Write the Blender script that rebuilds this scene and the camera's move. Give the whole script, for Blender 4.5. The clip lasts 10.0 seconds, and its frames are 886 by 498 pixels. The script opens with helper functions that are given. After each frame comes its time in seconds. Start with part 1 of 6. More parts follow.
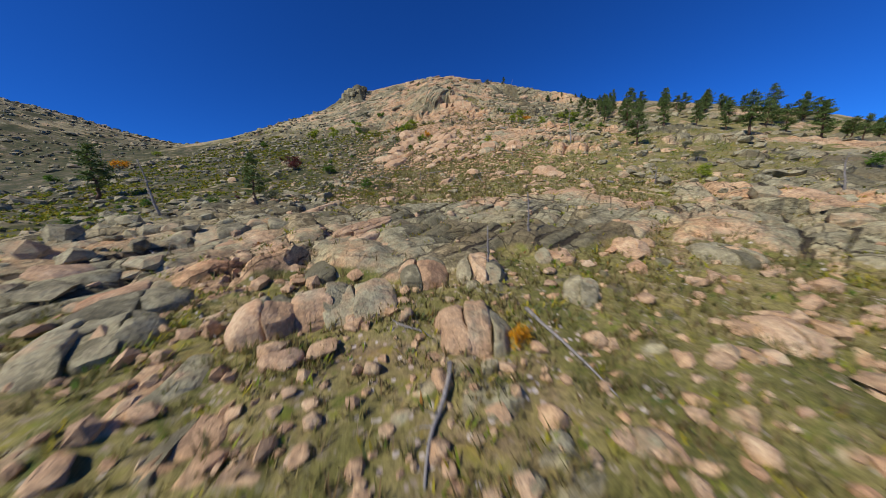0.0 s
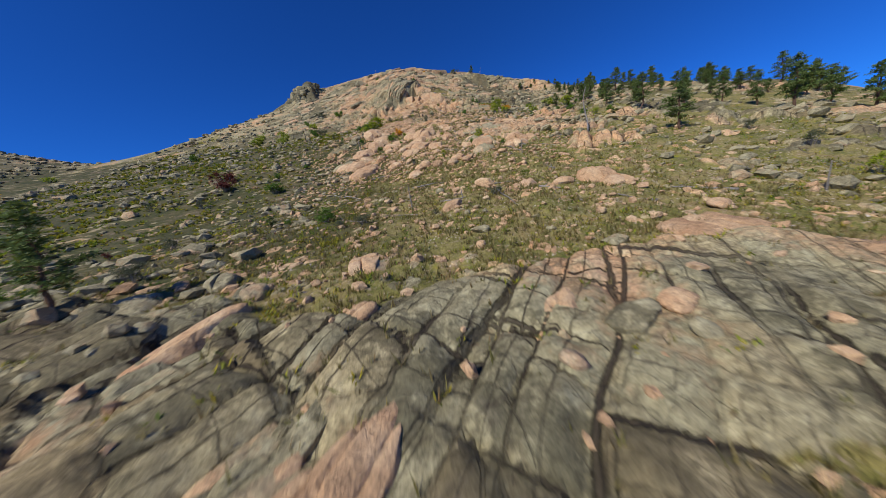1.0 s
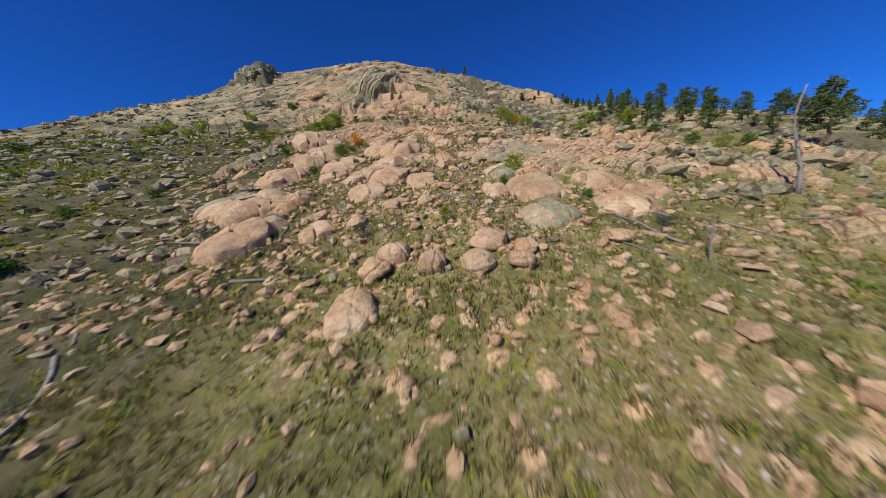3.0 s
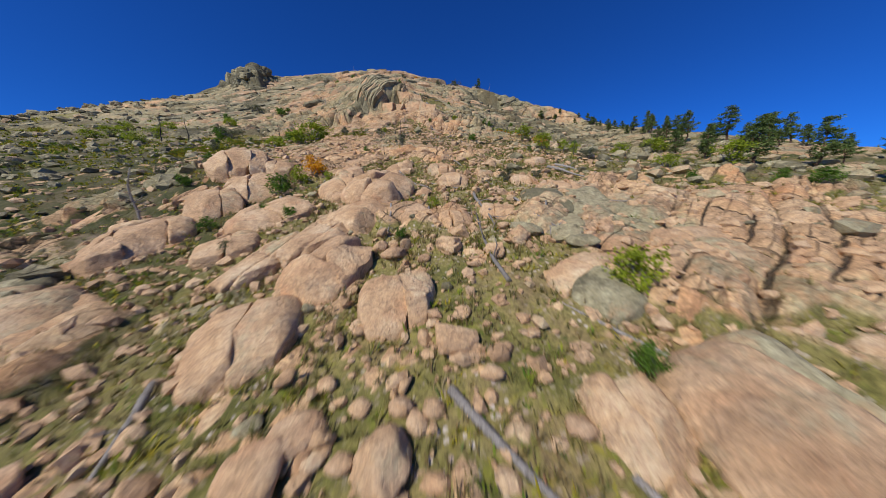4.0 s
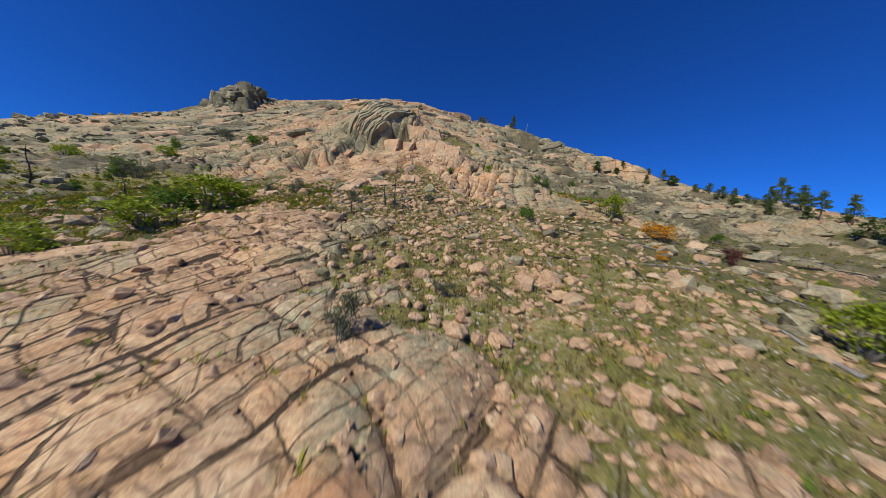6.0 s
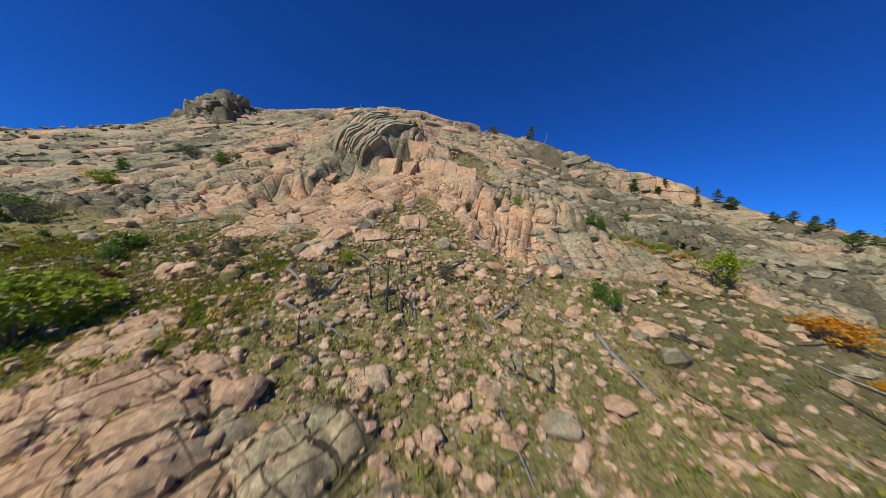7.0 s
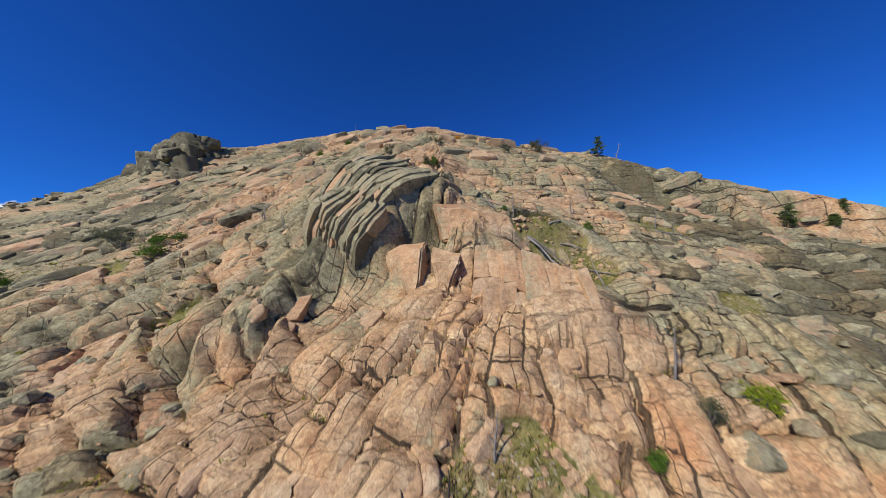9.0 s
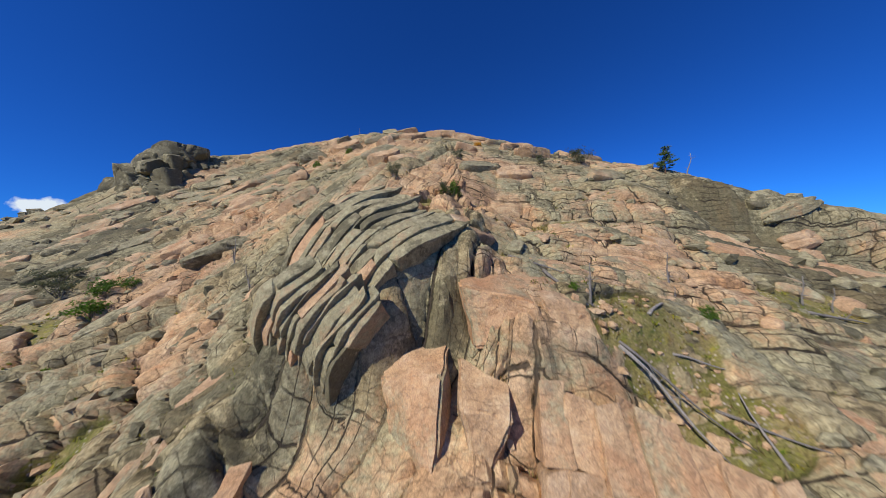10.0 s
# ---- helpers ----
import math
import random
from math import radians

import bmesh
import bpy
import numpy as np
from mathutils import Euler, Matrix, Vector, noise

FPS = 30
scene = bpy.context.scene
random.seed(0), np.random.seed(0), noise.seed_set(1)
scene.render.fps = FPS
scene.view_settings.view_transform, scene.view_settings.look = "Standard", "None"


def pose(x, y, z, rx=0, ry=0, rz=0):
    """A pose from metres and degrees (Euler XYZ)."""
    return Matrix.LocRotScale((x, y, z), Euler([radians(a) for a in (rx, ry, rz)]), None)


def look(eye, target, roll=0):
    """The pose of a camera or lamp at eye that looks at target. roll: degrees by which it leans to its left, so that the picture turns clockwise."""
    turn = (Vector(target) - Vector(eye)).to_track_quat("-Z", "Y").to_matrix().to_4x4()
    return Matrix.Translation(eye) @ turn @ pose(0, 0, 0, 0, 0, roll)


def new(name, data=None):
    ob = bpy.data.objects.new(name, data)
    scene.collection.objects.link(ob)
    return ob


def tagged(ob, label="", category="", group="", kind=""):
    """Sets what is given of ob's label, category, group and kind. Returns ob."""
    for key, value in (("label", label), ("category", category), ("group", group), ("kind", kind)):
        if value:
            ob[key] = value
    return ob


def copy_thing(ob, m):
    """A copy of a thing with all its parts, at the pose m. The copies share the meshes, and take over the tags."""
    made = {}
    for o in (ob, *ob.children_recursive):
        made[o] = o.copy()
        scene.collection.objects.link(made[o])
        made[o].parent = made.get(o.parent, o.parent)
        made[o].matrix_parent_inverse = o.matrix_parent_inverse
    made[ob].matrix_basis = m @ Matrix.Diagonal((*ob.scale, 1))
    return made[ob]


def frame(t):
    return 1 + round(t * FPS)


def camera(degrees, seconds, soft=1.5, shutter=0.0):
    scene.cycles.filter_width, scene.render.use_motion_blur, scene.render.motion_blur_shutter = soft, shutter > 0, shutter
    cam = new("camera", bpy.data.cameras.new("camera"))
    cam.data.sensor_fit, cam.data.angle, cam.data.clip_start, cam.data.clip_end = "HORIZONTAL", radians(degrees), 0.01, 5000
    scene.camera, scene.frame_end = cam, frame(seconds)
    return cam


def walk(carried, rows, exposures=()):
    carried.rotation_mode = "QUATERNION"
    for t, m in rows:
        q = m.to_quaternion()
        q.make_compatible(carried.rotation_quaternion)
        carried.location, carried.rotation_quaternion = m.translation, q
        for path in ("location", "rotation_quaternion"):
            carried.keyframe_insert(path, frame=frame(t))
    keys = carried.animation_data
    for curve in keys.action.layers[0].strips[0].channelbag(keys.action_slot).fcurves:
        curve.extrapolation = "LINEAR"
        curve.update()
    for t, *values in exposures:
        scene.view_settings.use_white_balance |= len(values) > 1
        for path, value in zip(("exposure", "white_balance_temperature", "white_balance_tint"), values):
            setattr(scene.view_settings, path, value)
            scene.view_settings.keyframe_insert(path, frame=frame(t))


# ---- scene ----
cam = camera(120.41, 10.0, soft=0.6, shutter=0.22)
# seconds, x, y, z, yaw, pitch, roll
ROWS = [
    (0.0, 0.344, -0.368, 7.226, 0.78, -9.86, -3.01),
    (0.5, -1.354, 6.355, 8.915, -1.36, -10.35, -6.67),
    (1.0, -2.388, 12.956, 10.786, -4.67, -11.01, -8.17),
    (1.5, -2.699, 19.524, 12.649, -7.33, -11.25, -8.14),
    (2.0, -2.234, 26.277, 14.508, -9.40, -11.43, -6.84),
    (3.5, 1.780, 47.554, 21.111, -10.53, -9.11, -2.42),
    (4.0, 3.210, 54.989, 23.810, -10.48, -7.67, -0.88),
    (4.5, 4.457, 62.340, 26.697, -10.25, -5.27, 0.39),
    (5.0, 5.590, 69.454, 29.871, -9.61, -3.49, 2.10),
    (6.5, 6.265, 88.594, 39.720, -8.66, -0.89, 3.83),
    (7.0, 5.806, 94.539, 43.225, -8.63, -0.40, 3.30),
    (7.5, 5.096, 100.170, 47.006, -8.35, -0.21, 1.68),
    (8.0, 4.313, 105.522, 50.828, -7.98, -0.20, -0.38),
    (8.5, 3.817, 110.534, 54.473, -7.04, -0.13, -1.85),
    (9.0, 3.540, 115.093, 57.645, -5.86, -0.34, -2.35),
    (9.5, 3.454, 120.014, 61.042, -4.64, -0.94, -2.35),
    (10.0, 3.455, 124.796, 64.392, -3.55, -1.26, -2.03),
]
walk(cam, [(t, pose(x, y, z, 0, 0, yaw) @ pose(0, 0, 0, 90 + pitch) @ pose(0, 0, 0, 0, 0, roll)) for t, x, y, z, yaw, pitch, roll in ROWS])

# ---- world, sun, exposure ----
SUN_DIR = Vector((-0.56, -0.46, 0.70)).normalized()
world = bpy.data.worlds.new("sky")
scene.world = world
world.use_nodes = True
wn, wl = world.node_tree.nodes, world.node_tree.links
sky = wn.new("ShaderNodeTexSky")
sky.sky_type = "NISHITA"
sky.sun_disc = False
sky.sun_elevation = math.asin(SUN_DIR.z)
sky.sun_rotation = math.atan2(SUN_DIR.x, SUN_DIR.y)
sky.altitude = 2600.0
sky.air_density = 1.0
sky.dust_density = 0.0
sky.ozone_density = 2.5
tint = wn.new("ShaderNodeMix")
tint.data_type, tint.blend_type = "RGBA", "MULTIPLY"
tint.inputs["Factor"].default_value = 1.0
tint.inputs["B"].default_value = (0.115, 0.555, 1.46, 1)
wl.new(sky.outputs["Color"], tint.inputs["A"])
# one small cumulus low over the horizon
where = wn.new("ShaderNodeTexCoord")
def vec(op, a, b):
    m = wn.new("ShaderNodeVectorMath")
    m.operation = op
    for k, v in enumerate((a, b)):
        if isinstance(v, tuple):
            m.inputs[k].default_value = v
        elif v is not None:
            wl.new(v, m.inputs[k])
    return m.outputs["Value" if op in ("LENGTH", "DOT_PRODUCT") else "Vector"]
puff = wn.new("ShaderNodeTexNoise")
puff.inputs["Scale"].default_value, puff.inputs["Detail"].default_value = 45.0, 5.0
wl.new(where.outputs["Generated"], puff.inputs["Vector"])
away = vec("MULTIPLY", vec("SUBTRACT", where.outputs["Generated"], (-0.803, 0.584, 0.106)), (21.0, 21.0, 46.0))
shape_of = wn.new("ShaderNodeMath")
shape_of.operation = "MULTIPLY_ADD"
shape_of.inputs[1].default_value = 1.5
wl.new(puff.outputs["Fac"], shape_of.inputs[0])
less = wn.new("ShaderNodeMath")
less.operation = "SUBTRACT"
less.inputs[0].default_value = 0.15
wl.new(vec("LENGTH", away, None), less.inputs[1])
wl.new(less.outputs[0], shape_of.inputs[2])
cover = wn.new("ShaderNodeMapRange")
cover.inputs["From Min"].default_value, cover.inputs["From Max"].default_value = 0.0, 0.35
wl.new(shape_of.outputs[0], cover.inputs["Value"])
cloud = wn.new("ShaderNodeMix")
cloud.data_type = "RGBA"
cloud.inputs["B"].default_value = (9.5, 10.5, 11.5, 1)
wl.new(cover.outputs["Result"], cloud.inputs["Factor"])
wl.new(tint.outputs["Result"], cloud.inputs["A"])
wl.new(cloud.outputs["Result"], wn["Background"].inputs["Color"])
wn["Background"].inputs["Strength"].default_value = 0.079
sun_data = bpy.data.lights.new("sun", "SUN")
sun_data.energy, sun_data.angle, sun_data.color = 4.15, radians(0.53), (1.0, 0.95, 0.87)
sun = new("sun", sun_data)
sun.matrix_world = look((SUN_DIR * 60)[:], (0, 0, 0))
scene.view_settings.exposure = 0.0

# ---- noise ----
def hash01(ix, iy, seed):
    h = (ix.astype(np.int64) * 374761393 + iy.astype(np.int64) * 668265263 + seed * 1442695041) & 0xFFFFFFFF
    h = ((h ^ (h >> 13)) * 1274126177) & 0xFFFFFFFF
    h = ((h ^ (h >> 16)) * 2246822519) & 0xFFFFFFFF
    return ((h ^ (h >> 15)) & 0xFFFFFF) / float(0x1000000)


def vnoise(x, y, seed=0):
    """Gradient noise, about -1 to 1."""
    ix, iy = np.floor(x), np.floor(y)
    fx, fy = x - ix, y - iy
    ux, uy = fx * fx * fx * (fx * (fx * 6 - 15) + 10), fy * fy * fy * (fy * (fy * 6 - 15) + 10)
    def corner(dx, dy):
        a = hash01(ix + dx, iy + dy, seed) * 2 * np.pi
        return np.cos(a) * (fx - dx) + np.sin(a) * (fy - dy)
    lo = corner(0, 0) * (1 - ux) + corner(1, 0) * ux
    hi = corner(0, 1) * (1 - ux) + corner(1, 1) * ux
    return 1.5 * (lo * (1 - uy) + hi * uy)


def fbm(x, y, octaves=4, seed=0, gain=0.5):
    total, amp = 0.0, 1.0
    for k in range(octaves):
        total = total + amp * vnoise(x * 2.03**k, y * 2.03**k, seed + 17 * k)
        amp *= gain
    return total


def blocks(x, y, seed=0):
    """Jointed blocks: distance to the nearest joint, a number for each block, and the way from its middle."""
    ix, iy = np.floor(x), np.floor(y)
    f1, f2 = np.full(x.shape, 9.0), np.full(x.shape, 9.0)
    tone, ox, oy = np.zeros(x.shape), np.zeros(x.shape), np.zeros(x.shape)
    for dx in (-1, 0, 1):
        for dy in (-1, 0, 1):
            cx, cy = ix + dx, iy + dy
            px = cx + 0.12 + 0.76 * hash01(cx, cy, seed) - x
            py = cy + 0.12 + 0.76 * hash01(cx, cy, seed + 5) - y
            d = np.sqrt(px * px + py * py)
            near = d < f1
            f2 = np.where(near, f1, np.minimum(f2, d))
            tone = np.where(near, hash01(cx, cy, seed + 9), tone)
            ox, oy = np.where(near, -px, ox), np.where(near, -py, oy)
            f1 = np.where(near, d, f1)
    return f2 - f1, tone, ox, oy


def bricks(u, v, long, wide, seed=0):
    """Straight-jointed blocks in courses: metres to the nearest joint, a number for each block, and the way from its middle."""
    q = v / wide + 0.4 * vnoise(v / wide * 0.6, u / long * 0.25, seed)
    row = np.floor(q)
    fv = q - row
    p = u / (long * (0.55 + 0.9 * hash01(row, row * 0, seed + 2))) + 9 * hash01(row, row * 0, seed + 3)
    col = np.floor(p)
    # slanting ends
    p = p + (hash01(row, col, seed + 4) - 0.5) * 0.5 * (fv - 0.5)
    col = np.floor(p)
    fu = p - col
    d = np.minimum(np.minimum(fv, 1 - fv) * wide, np.minimum(fu, 1 - fu) * long)
    return d, hash01(row, col, seed + 9), fu - 0.5, fv - 0.5, q, p


def smooth(a, b, v):
    t = np.clip((v - a) / (b - a), 0, 1)
    return t * t * (3 - 2 * t)


# ---- the hillside ----
# heights of the hillside every 20 m or so, from the foot (first row) up to the summit
KX = np.array([-160, -80, -45, -20, 0, 20, 45, 80, 160.0])
KY = np.array([-20, 10, 30, 50, 70, 90, 110, 130, 150, 170, 200.0])
GRADE = np.array([
    [-8.5, -3.9, -2.2, -2.1, -2.9, -4.6, -7.5, -11.7, -28.0],
    [-1.4, 2.1, 3.7, 4.8, 4.3, 4.2, 2.4, -0.6, -18.0],
    [3.5, 6.6, 7.0, 8.6, 8.8, 9.4, 9.5, 7.1, -9.0],
    [8.4, 12.0, 12.0, 11.9, 14.7, 16.6, 17.7, 15.6, -0.9],
    [13.7, 18.0, 19.5, 19.8, 22.9, 25.0, 26.4, 27.1, 10.1],
    [19.4, 25.9, 27.4, 29.5, 32.0, 32.8, 33.2, 35.0, 22.2],
    [26.1, 33.6, 35.8, 37.2, 39.8, 39.2, 39.6, 43.1, 28.3],
    [33.8, 41.4, 43.3, 44.5, 49.7, 51.2, 49.5, 50.5, 28.4],
    [40.9, 51.5, 53.0, 57.2, 66.8, 65.7, 63.2, 59.0, 24.6],
    [46.3, 65.0, 67.3, 72.4, 80.0, 79.1, 75.9, 60.9, 20.7],
    [48.6, 80.6, 90.8, 95.7, 96.6, 94.5, 82.0, 58.8, 15.7],
])


def spline(k, rows, v):
    """Smooth rise along the axis k; rows: the values at k, one column for each place."""
    i = np.clip(np.searchsorted(k, v) - 1, 0, len(k) - 2)
    d = np.gradient(rows, k, axis=0)
    h = k[i + 1] - k[i]
    t = np.clip((v - k[i]) / h, 0, 1)
    return i, h, t, d


def grade(x, y):
    xc, yc = np.clip(x, KX[0], KX[-1]), np.clip(y, KY[0], KY[-1])
    def weights(k, v):
        i, h, t, d = spline(k, np.eye(len(k)), v)
        a, b, c, e = 2 * t**3 - 3 * t**2 + 1, (t**3 - 2 * t**2 + t) * h, -2 * t**3 + 3 * t**2, (t**3 - t**2) * h
        e1 = np.eye(len(k))
        return a[:, None] * e1[i] + b[:, None] * d[i] + c[:, None] * e1[i + 1] + e[:, None] * d[i + 1]
    out = np.zeros(x.size)
    xf, yf = xc.ravel(), yc.ravel()
    for s in range(0, x.size, 100000):
        e = slice(s, s + 100000)
        out[e] = np.einsum("nj,ji,ni->n", weights(KY, yf[e]), GRADE, weights(KX, xf[e]))
    z = out.reshape(x.shape)
    # past the summit, the sides and the foot the land falls away to the valleys
    z = z - 0.9 * np.maximum(y - 200, 0) ** 1.02 - 0.35 * np.maximum(-20 - y, 0)
    z = z - 0.45 * np.maximum(x - 160, 0) - 0.1 * np.maximum(-160 - x, 0)
    return z


def bump(x, y, cx, cy, rx, ry, turn=0.0):
    c, s = math.cos(radians(turn)), math.sin(radians(turn))
    u, v = ((x - cx) * c + (y - cy) * s) / rx, (-(x - cx) * s + (y - cy) * c) / ry
    return np.exp(-(u * u + v * v))


# outcrops of bare granite (positive) and meadows (negative): x, y, half-widths, strength
ZONES_LOW = [
    (-6, 18, 14, 7, 1.3), (8, 17, 8, 5, 0.9), (-20, 14, 9, 8, 0.7), (26, 16, 8, 7, 0.5), (8, 6, 8, 7, -0.8), (-7, 5, 8, 3.5, -1.2),
    (0, 38, 30, 9, -1.3), (3, 15.5, 3.5, 1.2, -1.3), (-6, 21.5, 4, 1.4, -1.1), (7, 20, 3, 1.2, -0.9), (6, 30, 8, 4, -1.2), (3, 26.5, 16, 3.0, -2.2), (20, 44, 12, 5, 0.6), (-3, 50, 8, 4, -0.3), (-35, 60, 20, 20, -0.5),
]
ZONES_MID = [
    (-14, 76, 8, 10, 0.2), (0, 73, 3.5, 5, 0.3), (15, 66, 5, 6, 1.2), (4, 55, 8, 6, -1.2), (6, 77, 4, 3, 0.2), (-6, 72, 8, 6, -0.5), (-4, 78, 7, 4, -0.5), (9, 76, 3.5, 5, -0.9), (28, 60, 12, 8, 0.5), (24, 86, 10, 10, -0.7),
    (-6, 90, 9, 9, 1.2), (-2.5, 96, 5.5, 7, 1.6), (12, 105, 14, 9, -1.1), (8, 114, 11, 7, -0.8), (5, 62, 8, 5, -0.8), (18, 121, 7, 4, 1.4),
    (-28, 118, 10, 8, -1.2), (-30, 100, 14, 14, -0.6), (30, 108, 12, 6, -0.6),
]
ZONES_HIGH = [
    (10, 150, 45, 28, 1.8), (-40, 160, 40, 30, 1.5), (50, 128, 25, 18, 1.2), (24, 130, 9, 9, 1.0), (8, 125, 3.5, 5, -1.3),
    (32, 142, 5, 2, -3.2), (17, 139.5, 4, 1.4, -3.2), (18.5, 135.5, 3, 1.6, -3.2), (-38, 154, 6, 3, -3.2), (-19, 142, 3, 2, -3.2), (28, 132, 4, 3, -3.2), (-40, 142, 9, 4, -0.9), (-2, 126, 6, 5, 1.0), (80, 100, 30, 30, 0.4), (0, 190, 90, 30, 1.5),
    (-17, 114, 9, 7, -2.2), (-34, 128, 12, 6, -1.4), (16, 137.8, 5, 3.4, -2.4), (4, 151.5, 3, 1, -3.0), (16, 151, 4, 1.0, -3.0), (9, 144, 4, 0.8, -3.0), (-12, 150, 3, 1.0, -3.0), (-17, 127, 5, 3, -2.6), (7, 122, 5, 4, -1.6),
]


def bareness(x, y):
    b = 0.05 + 0.75 * fbm(x / 13.0, y / 9.0, 4, 31) + 0.35 * fbm(x / 4.5, y / 4.0, 2, 35) - 0.25 * smooth(40, 52, y) * (1 - smooth(116, 124, y))
    b = b - 0.55 * smooth(-17, -30, x) * (1 - smooth(112, 135, y)) - 0.9 * smooth(-60, -100, x) * (1 - smooth(130, 150, y))
    for cx, cy, rx, ry, a in ZONES_LOW + ZONES_MID + ZONES_HIGH:
        b = b + a * bump(x, y, cx, cy, rx, ry)
    return smooth(-0.12, 0.22, b)


def shape(x, y, steps=1.0):
    """The hill without its small relief."""
    z = grade(x, y)
    # the cliff below the upper dome, and the gully at its foot
    win = smooth(-8, -4, x) * (1 - smooth(6, 9, x))
    edge = 139.8 + 0.32 * np.maximum(x - 1, 0) + 0.1 * np.minimum(x - 1, 0) + 0.5 * vnoise(x / 1.7, x * 0 + 0.5, 8)
    z = z + steps * win * (2.5 * np.tanh((y - edge) / 0.55) * np.exp(-((y - edge) / 7.0) ** 2))
    win = smooth(6, 8, x) * (1 - smooth(16, 22, x))
    edge = 137.2 + 0.5 * vnoise(x / 2.1, x * 0 + 4.5, 8) + 0.12 * (x - 8)
    z = z + steps * win * (1.6 * np.tanh((y - edge) / 0.6) * np.exp(-((y - edge) / 6.0) ** 2))
    z = z + 1.9 * bump(x, y, 0.5, 142.4, 6, 3.0, 18) + 1.8 * bump(x, y, 25, 122.5, 4, 3.5) - 2.0 * bump(x, y, 40, 134, 7, 6)
    z = z - 1.2 * bump(x, y, 18, 120.5, 6, 3.5) + 2.2 * bump(x, y, -11.5, 81, 5, 3.5, 25) + 1.0 * bump(x, y, 9, 139, 5, 3) + 2.4 * bump(x, y, 14.5, 132.3, 3.5, 2.2)
    z = z + 2.0 * bump(x, y, -8, 160, 8, 5) - 2.2 * bump(x, y, 13.5, 153, 5, 4.5) + 2.0 * bump(x, y, 31, 155, 6, 4) - 1.8 * bump(x, y, -24, 190, 9, 9)
    # the ledge left of the cliff, and the rock band under the right-hand ridge
    edge = 135.5 + 0.4 * vnoise(x / 2.0, x * 0 + 2.5, 8)
    z = z + steps * smooth(-16, -12, x) * (1 - smooth(-8.5, -6, x)) * (1.7 * np.tanh((y - edge) / 0.5) * np.exp(-((y - edge) / 5.0) ** 2))
    edge = 152.5 - 0.42 * (x - 48) + 0.8 * vnoise(x / 3.0, x * 0 + 6.5, 8)
    z = z + smooth(30, 40, x) * (1 - smooth(66, 76, x)) * (2.8 * np.tanh((y - edge) / 1.1) * np.exp(-((y - edge) / 9.0) ** 2))
    # the foot of the tor on the skyline
    z = z + 6.0 * bump(x, y, -59, 191, 11, 8)
    far = smooth(150, 420, np.abs(x)) + smooth(230, 420, y) + smooth(40, 260, -y)
    z = z + 9 * np.clip(far, 0, 1) * fbm(x / 260.0, y / 260.0, 4, 77)
    # hill across the valley, and wooded ridges far off
    z = z + 58 * bump(x, y, -300, 150, 95, 90) + 8 * bump(x, y, -240, 300, 80, 100)
    dist = np.sqrt(x * x + (y - 80) ** 2)
    z = z + 330 * smooth(900, 1900, dist) * (0.55 + 0.35 * fbm(x / 700.0, y / 700.0, 3, 91)) * smooth(200, -600, x)
    return np.where(dist > 600, np.maximum(z, -60 + 8 * fbm(x / 300, y / 300, 3, 5)), z)


